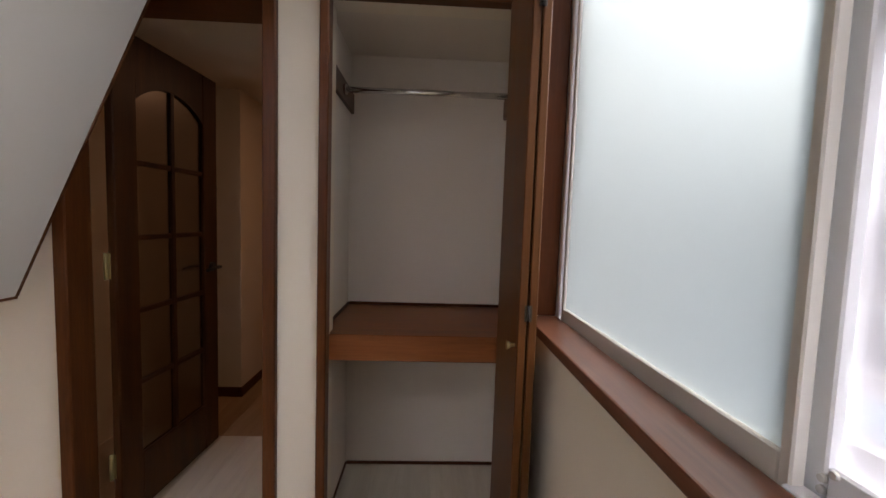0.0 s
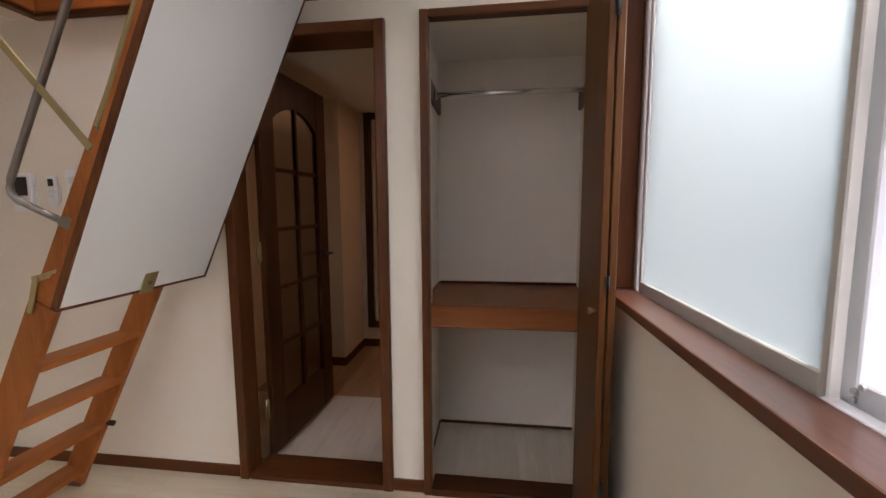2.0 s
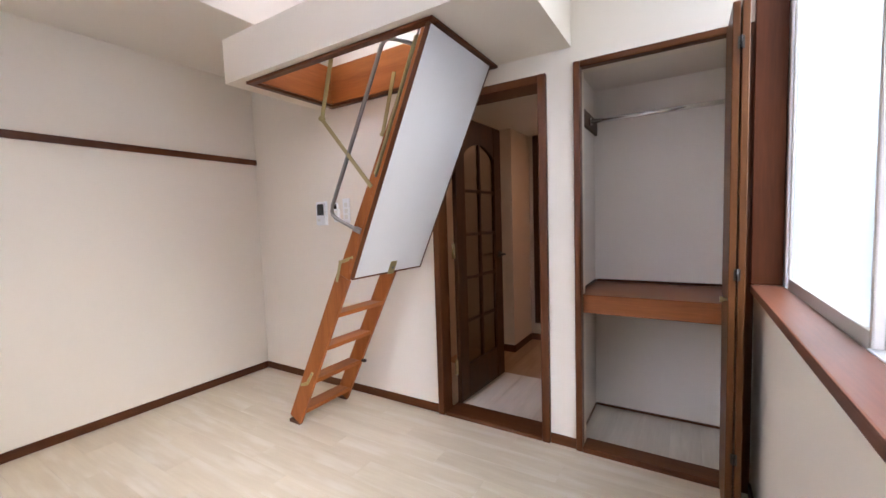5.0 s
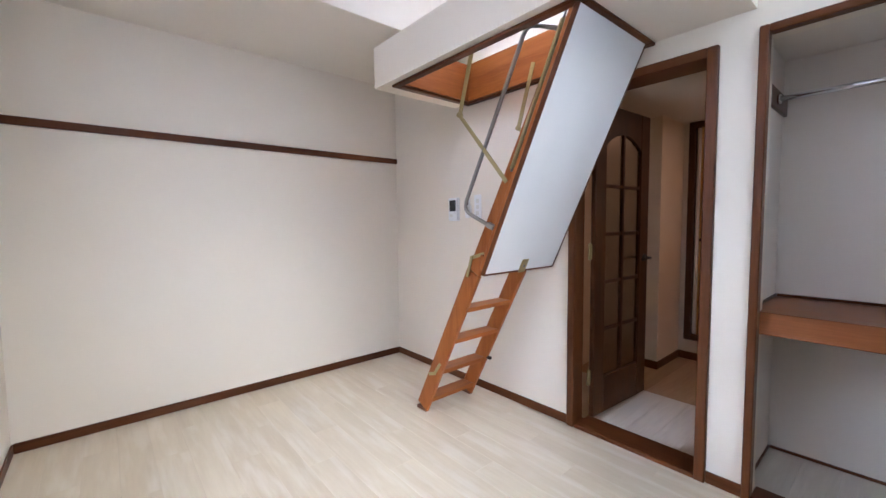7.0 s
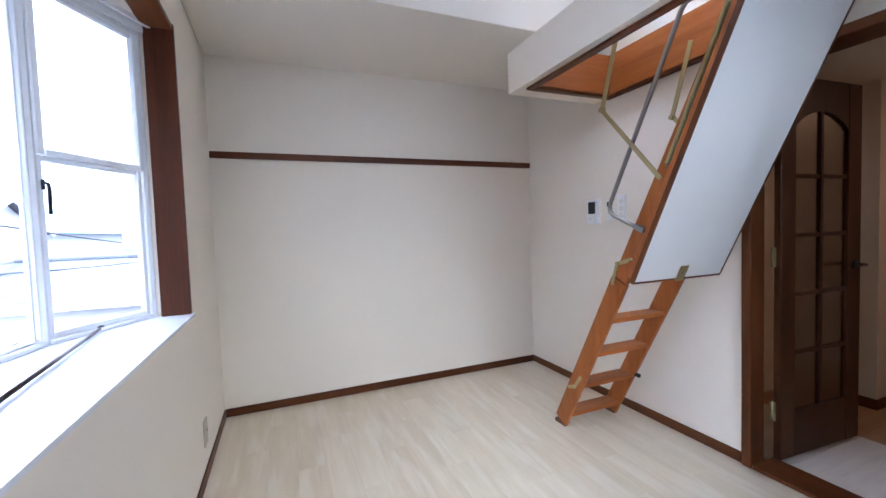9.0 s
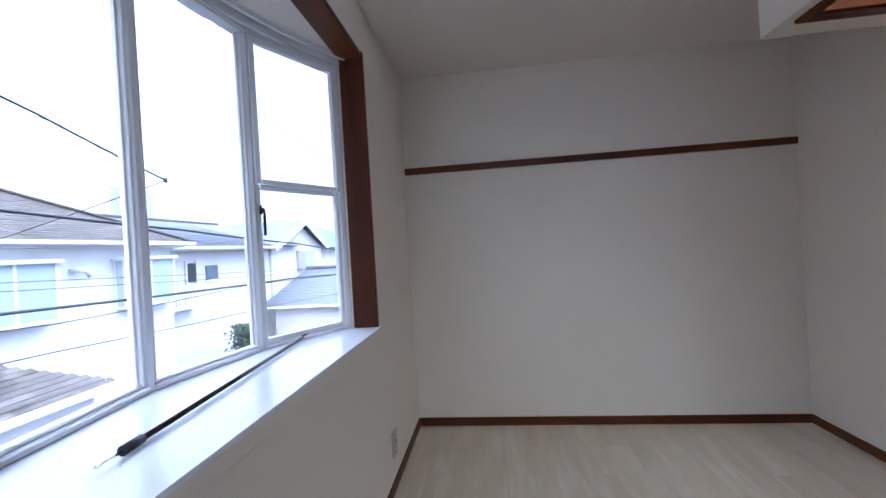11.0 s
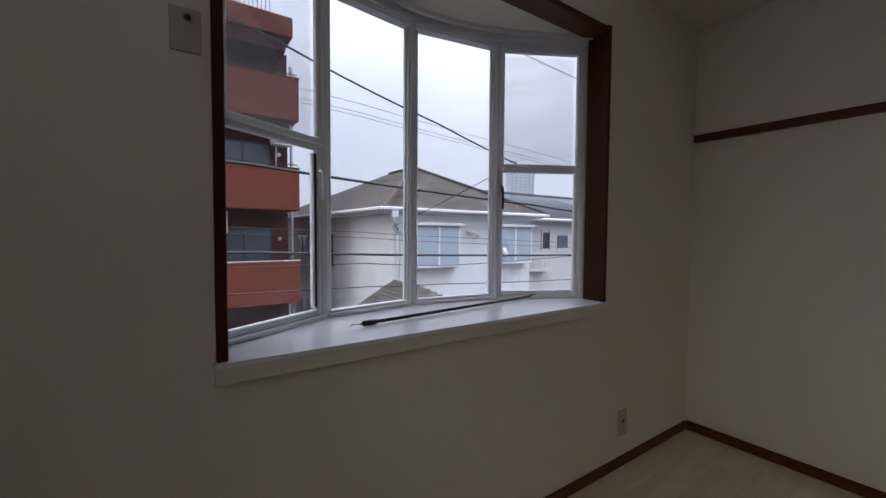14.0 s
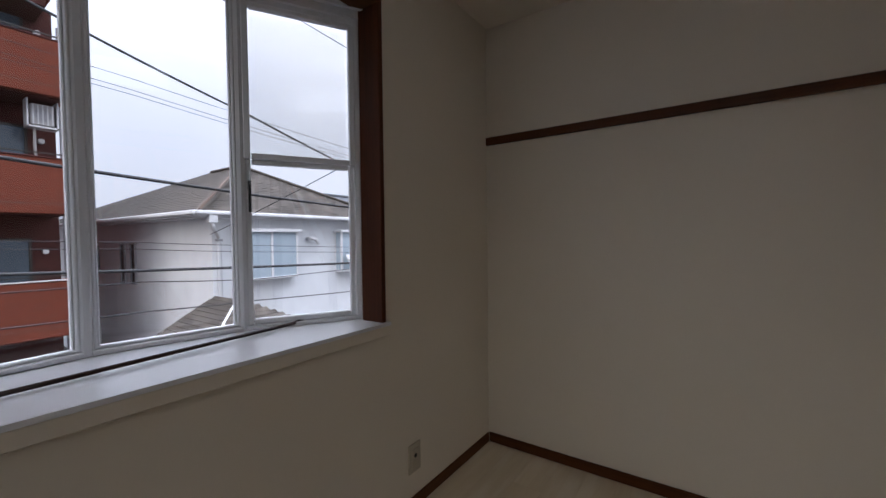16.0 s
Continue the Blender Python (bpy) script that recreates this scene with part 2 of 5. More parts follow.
M_HWHITE = material("white_outdoor_paint", (0.63, 0.63, 0.635), 0.55, vary=0.06, scale=3.0)
M_FARGLASS = material("blue_grey_panes", (0.36, 0.43, 0.48), 0.12, vary=0.2, scale=0.8)
M_BLOCKGLASS = material("dim_balcony_panes", (0.09, 0.12, 0.15), 0.15, vary=0.35, scale=0.9)
M_DARKGLASS = material("dark_panes", (0.03, 0.035, 0.04), 0.1)
M_CONC = material("pale_concrete", (0.42, 0.40, 0.39), 0.9, vary=0.15, scale=1.5, bump=0.4, fine=30, dist=0.005)
M_GREYM = material("grey_sheet_metal", (0.30, 0.30, 0.31), 0.6, vary=0.1)
M_SHEET = material("dull_dark_sheet_metal", (0.075, 0.08, 0.085), 0.6, vary=0.15, scale=2.0)
# distance haze is mixed into the pale blue-grey of both tower colours
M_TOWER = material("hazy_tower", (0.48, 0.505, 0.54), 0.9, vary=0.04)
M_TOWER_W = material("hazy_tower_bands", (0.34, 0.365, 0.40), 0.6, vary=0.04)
M_CABLE = material("black_cable", (0.02, 0.021, 0.024), 0.6)
M_LEAF = material("shrub_leaf", (0.042, 0.060, 0.038), 0.6, vary=0.4, scale=2.0)


def brick(name, a, b, mortar):
    m = bpy.data.materials.new(name)
    m.use_nodes = True
    n, l = m.node_tree.nodes, m.node_tree.links
    p = n["Principled BSDF"]
    p.inputs["Roughness"].default_value = 0.85
    p.inputs["Specular IOR Level"].default_value = 0.15
    co = n.new("ShaderNodeTexCoord")
    mp = n.new("ShaderNodeMapping")
    mp.inputs["Rotation"].default_value = (radians(90), 0, 0)
    l.new(co.outputs["Object"], mp.inputs["Vector"])
    br = n.new("ShaderNodeTexBrick")
    br.inputs["Color1"].default_value, br.inputs["Color2"].default_value, br.inputs["Mortar"].default_value = (*a, 1), (*b, 1), (*mortar, 1)
    br.inputs["Scale"].default_value, br.inputs["Mortar Size"].default_value = 4.0, 0.012
    l.new(mp.outputs[0], br.inputs["Vector"])
    ns = n.new("ShaderNodeTexNoise")
    ns.inputs["Scale"].default_value, ns.inputs["Detail"].default_value = 0.9, 5.0
    l.new(co.outputs["Object"], ns.inputs["Vector"])
    hs = n.new("ShaderNodeHueSaturation")
    mr = n.new("ShaderNodeMapRange")
    mr.inputs[3].default_value, mr.inputs[4].default_value = 0.75, 1.25
    l.new(ns.outputs["Fac"], mr.inputs[0])
    l.new(mr.outputs[0], hs.inputs["Value"])
    l.new(br.outputs["Color"], hs.inputs["Color"])
    l.new(hs.outputs["Color"], p.inputs["Base Color"])
    return m


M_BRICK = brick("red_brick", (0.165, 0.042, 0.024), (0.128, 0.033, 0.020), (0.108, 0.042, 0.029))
# parapet brick darkened: shade of recesses, slabs and soffit put into the colour
M_BRICK_SHADED = brick("shaded_red_brick", (0.085, 0.028, 0.024), (0.062, 0.021, 0.019), (0.062, 0.030, 0.027))


# ---- mesh helpers ----
def box_bm(lo, hi, bevel=0.0, seg=1, bm=None):
    bm = bm or bmesh.new()
    c = [(a + b) / 2 for a, b in zip(lo, hi)]
    s = [abs(b - a) for a, b in zip(lo, hi)]
    made = bmesh.ops.create_cube(bm, size=1, matrix=Matrix.LocRotScale(c, None, s))
    if bevel > 0:
        edges = {e for v in made["verts"] for e in v.link_edges}
        bmesh.ops.bevel(bm, geom=list(edges), offset=min(bevel, min(s) * 0.45), segments=seg, affect="EDGES", profile=0.6)
    return bm


def prism_bm(points, z0, z1, bm=None):
    """An upright prism over a plan outline."""
    bm = bm or bmesh.new()
    low = [bm.verts.new((x, y, z0)) for x, y in points]
    top = [bm.verts.new((x, y, z1)) for x, y in points]
    bm.faces.new(low[::-1])
    bm.faces.new(top)
    k = len(points)
    for i in range(k):
        bm.faces.new((low[i], low[(i + 1) % k], top[(i + 1) % k], top[i]))
    bmesh.ops.recalc_face_normals(bm, faces=bm.faces)
    return bm


def beam_bm(a, b, w, h, bevel=0.0, up=(0, 0, 1), bm=None):
    """A straight bar from a to b, w wide across and h high towards up."""
    bm = bm or bmesh.new()
    a, b = Vector(a), Vector(b)
    d = b - a
    zdir = d.normalized()
    xdir = zdir.cross(Vector(up)).normalized()
    ydir = zdir.cross(xdir)
    m = Matrix((xdir, ydir, zdir)).transposed().to_4x4()
    m.translation = (a + b) / 2
    made = bmesh.ops.create_cube(bm, size=1, matrix=m @ Matrix.Diagonal((w, h, d.length, 1)))
    if bevel > 0:
        edges = {e for v in made["verts"] for e in v.link_edges}
        bmesh.ops.bevel(bm, geom=list(edges), offset=bevel, segments=1, affect="EDGES")
    return bm


def tube_bm(points, r, sides=12, bm=None):
    """A round tube swept along points."""
    bm = bm or bmesh.new()
    pts = [Vector(p) for p in points]
    rings = []
    ref = Vector((0.13, 0.27, 0.95)).normalized()
    for i, p in enumerate(pts):
        d = (pts[min(i + 1, len(pts) - 1)] - pts[max(i - 1, 0)]).normalized()
        x = d.cross(ref).normalized()
        y = d.cross(x)
        rings.append([bm.verts.new(p + r * (math.cos(q) * x + math.sin(q) * y)) for q in [2 * math.pi * k / sides for k in range(sides)]])
    for ra, rb in zip(rings, rings[1:]):
        for k in range(sides):
            f = bm.faces.new((ra[k], ra[(k + 1) % sides], rb[(k + 1) % sides], rb[k]))
            f.smooth = True
    bm.faces.new(rings[0][::-1])
    bm.faces.new(rings[-1])
    bmesh.ops.recalc_face_normals(bm, faces=bm.faces)
    return bm


def cyl_bm(a, b, r, r2=None, sides=20, bm=None):
    bm = bm or bmesh.new()
    a, b = Vector(a), Vector(b)
    d = b - a
    m = d.to_track_quat("Z", "Y").to_matrix().to_4x4()
    m.translation = (a + b) / 2
    made = bmesh.ops.create_cone(bm, cap_ends=True, segments=sides, radius1=r, radius2=r if r2 is None else r2, depth=d.length, matrix=m)
    for f in {f for v in made["verts"] for f in v.link_faces}:
        f.smooth = len(f.verts) == 4
    return bm


def mesh_of(name, bm, mat):
    me = bpy.data.meshes.new(name)
    bm.to_mesh(me)
    bm.free()
    me.materials.append(mat)
    return me


def part(name, bm, mat, parent=None, label=""):
    ob = new(name, mesh_of(name, bm, mat))
    if parent:
        ob.parent = parent
    if label:
        ob["label"] = label
    return ob


def piece(name, bm, mat, label, category="", kind="structure", group=""):
    return tagged(part(name, bm, mat), label, category, group, kind)


def thing(name, label, category, at=(0, 0, 0), group="", kind=""):
    ob = new(name)
    ob.location = at
    ob.empty_display_size = 0.1
    return tagged(ob, label, category, group, kind)


def wall_bm(axis, a0, a1, z0, z1, c0, c1, holes=()):
    """A wall along axis from a0 to a1, its thickness from c0 to c1; holes: (a0, a1, z0, z1)."""
    bm = bmesh.new()
    cuts = sorted({a0, a1, *[h[0] for h in holes], *[h[1] for h in holes]})
    for p, q in zip(cuts, cuts[1:]):
        spans = sorted((h[2], h[3]) for h in holes if h[0] <= p and h[1] >= q)
        z = z0
        for s, e in spans + [(z1, z1)]:
            if s > z:
                lo, hi = ((p, c0, z), (q, c1, s)) if axis == "x" else ((c0, p, z), (c1, q, s))
                box_bm(lo, hi, bm=bm)
            z = max(z, e)
    bmesh.ops.remove_doubles(bm, verts=bm.verts, dist=1e-5)
    return bm


# ---- the room's shell ----
XW, XE, YS, YN, TOP, LOW, EDGE = -1.373, 2.14, 0.0, 2.605, 3.05, 2.52, -0.39
BX0, BX1, BZ0, BZ1 = -0.452, 1.257, 0.912, 2.262
piece("floor_slab", box_bm((XW - 0.12, -0.14, -0.2), (XE + 0.15, 2.74, -0.012)), M_UNDER, "dark subfloor under the washed oak planks", "floor")
piece("wall_west", wall_bm("y", -0.14, 2.74, -0.2, TOP, XW - 0.12, XW), M_WALL, "plain off-white wallpapered wall with a brown rail", "wall")
piece("wall_south", wall_bm("x", XW, XE, -0.2, TOP, -0.14, YS, [(BX0, BX1, BZ0 - 0.059, BZ1), (-0.25, 1.95, 2.46, 2.98)]), M_WALL, "off-white wallpapered wall round the bow window", "wall")
piece("wall_north", wall_bm("x", XW, XE, -0.2, TOP, YN, 2.74, [(0.43, 1.22, -0.2, 2.035), (1.40, 2.085, -0.2, 2.055), (0.0, 1.0, 2.68, 2.98)]), M_WALL, "off-white wallpapered wall with door and closet openings", "wall")
piece("wall_pier", box_bm((0.43, YN, -0.2), (0.4865, 2.69, 2.035)), M_WALL, "off-white papered edge of the wall at the door", "wall")
piece("wall_east", wall_bm("y", -0.14, 3.40, -0.2, TOP, XE, 2.29, [(0.72, 2.604, 0.93, 2.85)]), M_WALL, "off-white wallpapered wall below and above the frosted window", "wall")
piece("ceiling", box_bm((XW, YS, LOW), (EDGE, YN, TOP), 0.004), M_CEIL, "low off-white papered ceiling strip along the wall", "ceiling")
up_c = bmesh.new()
for lo, hi in (((XW - 0.12, -0.14), (XE + 0.15, 2.08)), ((XW - 0.12, 2.40), (XE + 0.15, 2.74)), ((XW - 0.12, 2.08), (0.05, 2.40)), ((0.60, 2.08), (XE + 0.15, 2.40))):
    box_bm((*lo, TOP), (*hi, TOP + 0.1), bm=up_c)
piece("ceiling_upper", up_c, M_CEIL, "high plain off-white ceiling over the loft void", "ceiling")
# the loft's overhang, with a hole for the hatch
SX0, SX1, SY0, SZ0, SZ1 = -0.53, 1.365, 1.875, 2.158, 2.42
HX0, HX1, HY0, HY1 = -0.35, 0.92, 1.95, 2.57
sof = bmesh.new()
for lo, hi in (((SX0, SY0, SZ0), (SX1, HY0, SZ1)), ((SX0, HY1, SZ0), (SX1, YN, SZ1)), ((SX0, HY0, SZ0), (HX0, HY1, SZ1)), ((HX1, HY0, SZ0), (SX1, HY1, SZ1))):
    box_bm(lo, hi, bm=sof)
piece("loft_overhang", sof, M_WALL, "off-white papered boxed overhang of the loft with a hatch hole", "overhang")
piece("floor_ground", box_bm((-0.5, 2.74, -0.2), (2.6, 5.2, -0.012)), M_UNDER, "dark subfloor under the passage planks", "floor")

# skirting boards and the picture rail
def skirting(name, lo, hi, mat):
    return piece(name, box_bm(lo, hi, 0.003), mat, "thin dark brown wooden skirting board along the wall", "skirting")


skirting("baseboard_west", (XW, 0.008, 0), (XW + 0.009, YN - 0.009, 0.06), M_BROWN_Y)
skirting("baseboard_south", (XW + 0.009, YS, 0), (XE, YS + 0.009, 0.06), M_BROWN_X)
skirting("baseboard_north", (XW, YN - 0.009, 0), (0.487, YN, 0.06), M_BROWN_X)
skirting("baseboard_pier", (1.236, YN - 0.009, 0), (1.379, YN, 0.06), M_BROWN_X)
skirting("baseboard_east", (XE - 0.009, 0.009, 0), (XE, YN - 0.01, 0.06), M_BROWN_Y)
piece("trim_rail", box_bm((XW, 0.002, 1.822), (XW + 0.02, YN - 0.002, 1.868), 0.003), M_BROWN_Y, "dark brown picture rail fixed along the wall", "rail")

# ---- the doorway and its glazed door ----
door_frame = thing("door_frame", "dark brown stained wooden door frame with a low threshold", "door frame", kind="structure")
part("jamb", box_bm((0.487, 2.582, 0), (0.533, 2.694, 2.05), 0.004), M_BROWN, door_frame)
part("jamb", box_bm((1.189, 2.582, 0), (1.235, 2.765, 2.05), 0.004), M_BROWN, door_frame)
part("head", box_bm((0.533, 2.584, 2.004), (1.189, 2.763, 2.05), 0.004), M_BROWN_X, door_frame)
part("threshold", box_bm((0.533, 2.590, -0.012), (1.189, 2.765, 0.022), 0.005), M_BROWN_X, door_frame)
part("door_stop", box_bm((1.177, 2.69, 0.022), (1.189, 2.716, 2.004), 0.002), M_BROWN, door_frame)


def glazed_door():
    """Panelled leaf with ten panes under an arched top rail; local x runs from the hinge, y is its thickness."""
    w, h, th = 0.655, 1.955, 0.034
    d = thing("door_leaf", "dark brown wooden door with ten small glass panes, standing open", "door")
    st, top, mid, bot = 0.115, 0.16, 0.03, 0.24
    part("stile", box_bm((0, 0, 0), (st, th, h), 0.004), M_DOOR, d)
    part("stile", box_bm((w - st, 0, 0), (w, th, h), 0.004), M_DOOR, d)
    part("bottom_rail", box_bm((st, 0.002, 0), (w - st, th - 0.002, bot), 0.003), M_DOOR, d)
    # arched head: flat above, a bow below
    bm = bmesh.new()
    k = 14
    ys = (0.002, th - 0.002)
    rows = []
    for y in ys:
        low = [bm.verts.new((st + (w - 2 * st) * i / k, y, h - top - 0.085 + 0.085 * math.sin(math.pi * i / k) ** 0.8)) for i in range(k + 1)]
        up = [bm.verts.new((st + (w - 2 * st) * i / k, y, h)) for i in range(k + 1)]
        rows.append((low, up))
        for i in range(k):
            bm.faces.new((low[i], low[i + 1], up[i + 1], up[i]))
    for i in range(k):
        bm.faces.new((rows[0][0][i], rows[0][0][i + 1], rows[1][0][i + 1], rows[1][0][i]))
        bm.faces.new((rows[0][1][i], rows[0][1][i + 1], rows[1][1][i + 1], rows[1][1][i]))
    bmesh.ops.recalc_face_normals(bm, faces=bm.faces)
    part("arched_rail", bm, M_DOOR, d)
    part("mullion", box_bm((w / 2 - 0.012, 0.004, bot), (w / 2 + 0.012, th - 0.004, h - top + 0.002), 0.003), M_DOOR, d)
    gh = (h - top - 0.03 - bot) / 5
    for i in range(1, 5):
        for x0, x1 in ((st, w / 2 - 0.012), (w / 2 + 0.012, w - st)):
            part("glazing_bar", box_bm((x0, 0.006, bot + gh * i - 0.011), (x1, th - 0.006, bot + gh * i + 0.011), 0.003), M_DOOR, d)
    for i in range(5):
        for x0, x1 in ((st, w / 2 - 0.012), (w / 2 + 0.012, w - st)):
            z0 = bot + gh * i + (0.011 if i else 0)
            z1 = bot + gh * (i + 1) - 0.011 if i < 4 else h - top - 0.004
            part("pane", box_bm((x0 - 0.003, th / 2 - 0.002, z0), (x1 + 0.003, th / 2 + 0.002, z1)), M_FIGURED, d).visible_shadow = False
    for side in (-1, 1):
        y = 0 if side < 0 else th
        hd = part("handle", cyl_bm((w - 0.055, y, 0.98), (w - 0.055, y + side * 0.012, 0.98), 0.024), M_BLACK, d, "dark bronze lever handle")
        part("spindle", cyl_bm((w - 0.055, y + side * 0.010, 0.98), (w - 0.055, y + side * 0.048, 0.98), 0.009), M_BLACK, hd)
        part("lever", tube_bm([(w - 0.05, y + side * 0.046, 0.98), (w - 0.10, y + side * 0.05, 0.982), (w - 0.165, y + side * 0.046, 0.974)], 0.0085), M_BLACK, hd)
    for z in (0.20, 1.0, 1.78):
        hg = part("hinge", box_bm((-0.004, 0.020, z), (-0.0005, 0.034, z + 0.1), 0.001), M_BRASS, d, "yellow brass butt hinge")
        part("knuckle", cyl_bm((-0.006, 0.036, z - 0.002), (-0.006, 0.036, z + 0.102), 0.007, sides=12), M_BRASS, hg)
    return d


leaf = glazed_door()
leaf.matrix_world = pose(0.578, 2.742, 0.026, 0, 0, 86.4)

# ---- the closet with its folded doors ----
CY = 3.21
piece("wall_closet", wall_bm("x", 1.235, XE, -0.2, 2.5, CY, CY + 0.08), M_LINING, "plain pale papered back wall of the closet", "wall")
piece("wall_closet_side", wall_bm("y", 2.74, CY, -0.2, 2.5, 1.285, 1.365), M_LINING, "plain pale papered side wall of the closet", "wall")
piece("ceiling_closet", box_bm((1.365, 2.74, 2.085), (XE, CY, 2.17)), M_LINING, "pale papered closet ceiling", "ceiling")
closet_frame = thing("closet_frame", "brown stained wooden frame round the closet opening", "closet frame", kind="structure")
part("jamb", box_bm((1.379, 2.582, 0), (1.412, 2.638, 2.073), 0.004), M_BROWN, closet_frame)
part("jamb", box_bm((2.072, 2.60, 0), (XE - 0.004, 2.638, 2.073), 0.004), M_BROWN, closet_frame)
part("head", box_bm((1.412, 2.584, 2.04), (2.072, 2.636, 2.073), 0.004), M_BROWN_X, closet_frame)
part("sill", box_bm((1.412, 2.586, -0.012), (2.072, 2.70, 0.03), 0.004), M_BROWN_X, closet_frame)
part("trim_strip", box_bm((1.372, CY - 0.008, 0), (XE, CY, 0.016), 0.002), M_BROWN_X, closet_frame)
part("trim_strip", box_bm((1.365, 2.77, 0), (1.373, CY - 0.008, 0.016), 0.002), M_BROWN_Y, closet_frame)
shelf = thing("closet_shelf", "orange-brown wooden closet shelf with a deep front edge", "shelf")
part("board", box_bm((1.366, 2.69, 0.830), (XE - 0.001, CY - 0.001, 0.852), 0.002), M_SHELF, shelf)
part("front_rail", box_bm((1.402, 2.665, 0.752), (2.083, 2.689, 0.854), 0.004), M_SHELF, shelf)
part("edge_strip", box_bm((1.374, CY - 0.010, 0.852), (XE, CY - 0.001, 0.866), 0.002), M_BROWN_X, shelf)
part("edge_strip", box_bm((1.366, 2.70, 0.852), (1.374, CY - 0.010, 0.866), 0.002), M_BROWN_Y, shelf)
rod = thing("hanger_rod", "chrome clothes rod on brown wooden brackets", "clothes rod")
part("tube", cyl_bm((1.383, 2.97, 1.845), (XE - 0.018, 2.97, 1.845), 0.0125), M_CHROME, rod)
for x0, x1, s in ((1.3655, 1.383, 1), (XE - 0.018, XE, -1)):
    br = part("bracket", box_bm((x0, 2.80 if s > 0 else 3.02, 1.80), (x1, CY - 0.002, 1.895), 0.004), M_BROWN_Y, rod, "brown stained wooden bracket board")
    part("socket", cyl_bm((x1 if s > 0 else x0, 2.97, 1.845), ((x1 + 0.012) if s > 0 else (x0 - 0.012), 2.97, 1.845), 0.022), M_CHROME, br)
fold = thing("folding_door", "brown wooden closet door folded open against the window wall", "closet door")
for i, (x0, x1) in enumerate(((2.022, 2.046), (2.051, 2.075))):
    lf = part("leaf", box_bm((x0, 2.268, 0.034), (x1, 2.580, 2.036), 0.003), M_FOLD, fold)
for z in (0.30, 1.02, 1.865):
    hg = part("hinge", box_bm((2.038, 2.2655, z), (2.059, 2.2678, z + 0.045), 0.001), M_HINGE, fold, "small dark steel hinge")
    part("knuckle", cyl_bm((2.0485, 2.263, z), (2.0485, 2.263, z + 0.045), 0.004, sides=10), M_HINGE, hg)
kb = part("knob", cyl_bm((2.022, 2.30, 0.942), (2.008, 2.30, 0.942), 0.006, 0.006), M_BRASS, fold, "small round metal knob")
part("knob_head", cyl_bm((2.010, 2.30, 0.942), (1.998, 2.30, 0.942), 0.009, 0.013), M_BRASS, kb)

# ---- the window with frosted and clear lights ----
EY0, EY1, EZ0, EZ1 = 0.72, 2.575, 0.97, 2.85
piece("window_sill_east", box_bm((2.120, 0.70, 0.932), (2.232, 2.574, 0.965), 0.005, 2), M_SILL, "red-brown varnished wooden window sill", "window sill")
lining = thing("window_lining", "dark brown wooden lining boards of the window", "window lining", kind="structure")
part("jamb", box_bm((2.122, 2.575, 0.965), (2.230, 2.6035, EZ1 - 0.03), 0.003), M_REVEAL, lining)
part("jamb", box_bm((2.122, 0.721, 0.965), (2.230, 0.75, EZ1 - 0.03), 0.003), M_BROWN, lining)
part("head", box_bm((2.122, 0.721, EZ1 - 0.03), (2.230, 2.6035, EZ1 - 0.001), 0.003), M_BROWN_Y, lining)
win = thing("window_1", "aluminium sliding window with frosted and clear panes", "window", kind="structure")
part("outer_frame", box_bm((2.233, 2.556, 0.931), (2.32, 2.6035, 2.849), 0.003), M_WHITE, win)
part("outer_frame", box_bm((2.233, 0.721, 0.931), (2.32, 0.77, 2.849), 0.003), M_WHITE, win)
part("outer_frame", box_bm((2.233, 0.77, 0.931), (2.32, 2.556, 0.944), 0.003), M_WHITE, win)
part("outer_frame", box_bm((2.233, 0.77, 2.81), (2.32, 2.556, 2.849), 0.003), M_WHITE, win)
part("track", box_bm((2.2335, 0.77, 0.944), (2.262, 1.666, 0.966), 0.002), M_WHITE, win)
part("track", box_bm((2.298, 0.77, 0.944), (2.302, 1.62, 0.968), 0.001), M_WHITE, win)


def sash(y0, y1, x, z0, z1, wide, mat_frame, mat_glass, name, label):
    s = part(name, box_bm((x, y0, z0), (x + 0.022, y0 + wide, z1), 0.003), mat_frame, win, label)
    part("stile", box_bm((x, y1 - wide, z0), (x + 0.022, y1, z1), 0.003), mat_frame, s)
    part("rail", box_bm((x + 0.001, y0 + wide, z0), (x + 0.021, y1 - wide, z0 + 0.057), 0.003), mat_frame, s)
    part("rail", box_bm((x + 0.001, y0 + wide, z1 - 0.04), (x + 0.021, y1 - wide, z1), 0.003), mat_frame, s)
    g = part("pane", box_bm((x + 0.009, y0 + wide - 0.006, z0 + 0.051), (x + 0.013, y1 - wide + 0.006, z1 - 0.034)), mat_glass, s)
    g.visible_shadow = False
    return s


frosted = sash(1.660, 2.548, 2.240, 0.945, 2.81, 0.020, M_CREAM, M_FROST, "frosted_sash", "aluminium sash with one large frosted pane")
clear = sash(0.77, 1.722, 2.272, 0.945, 2.81, 0.076, M_WHITE, M_GLASS, "clear_sash", "white sash with clear panes")
part("cross_bar", box_bm((2.286, 0.846, 1.548), (2.302, 1.646, 1.580), 0.002), M_ALU, clear)
for y, z in ((1.648, 0.985), (1.634, 0.997), (1.648, 0.970)):
    part("screw", cyl_bm((2.272, y, z), (2.267, y, z), 0.006, 0.005, 10), M_ALU, clear)
net = part("net", box_bm((2.306, 0.80, 0.97), (2.307, 1.70, 2.80)), M_GAUZE, clear, "pale fine insect net")
net.visible_shadow = False
part("latch", box_bm((2.263, 1.672, 0.946), (2.2715, 1.690, 0.966), 0.002), M_IVORY, clear)

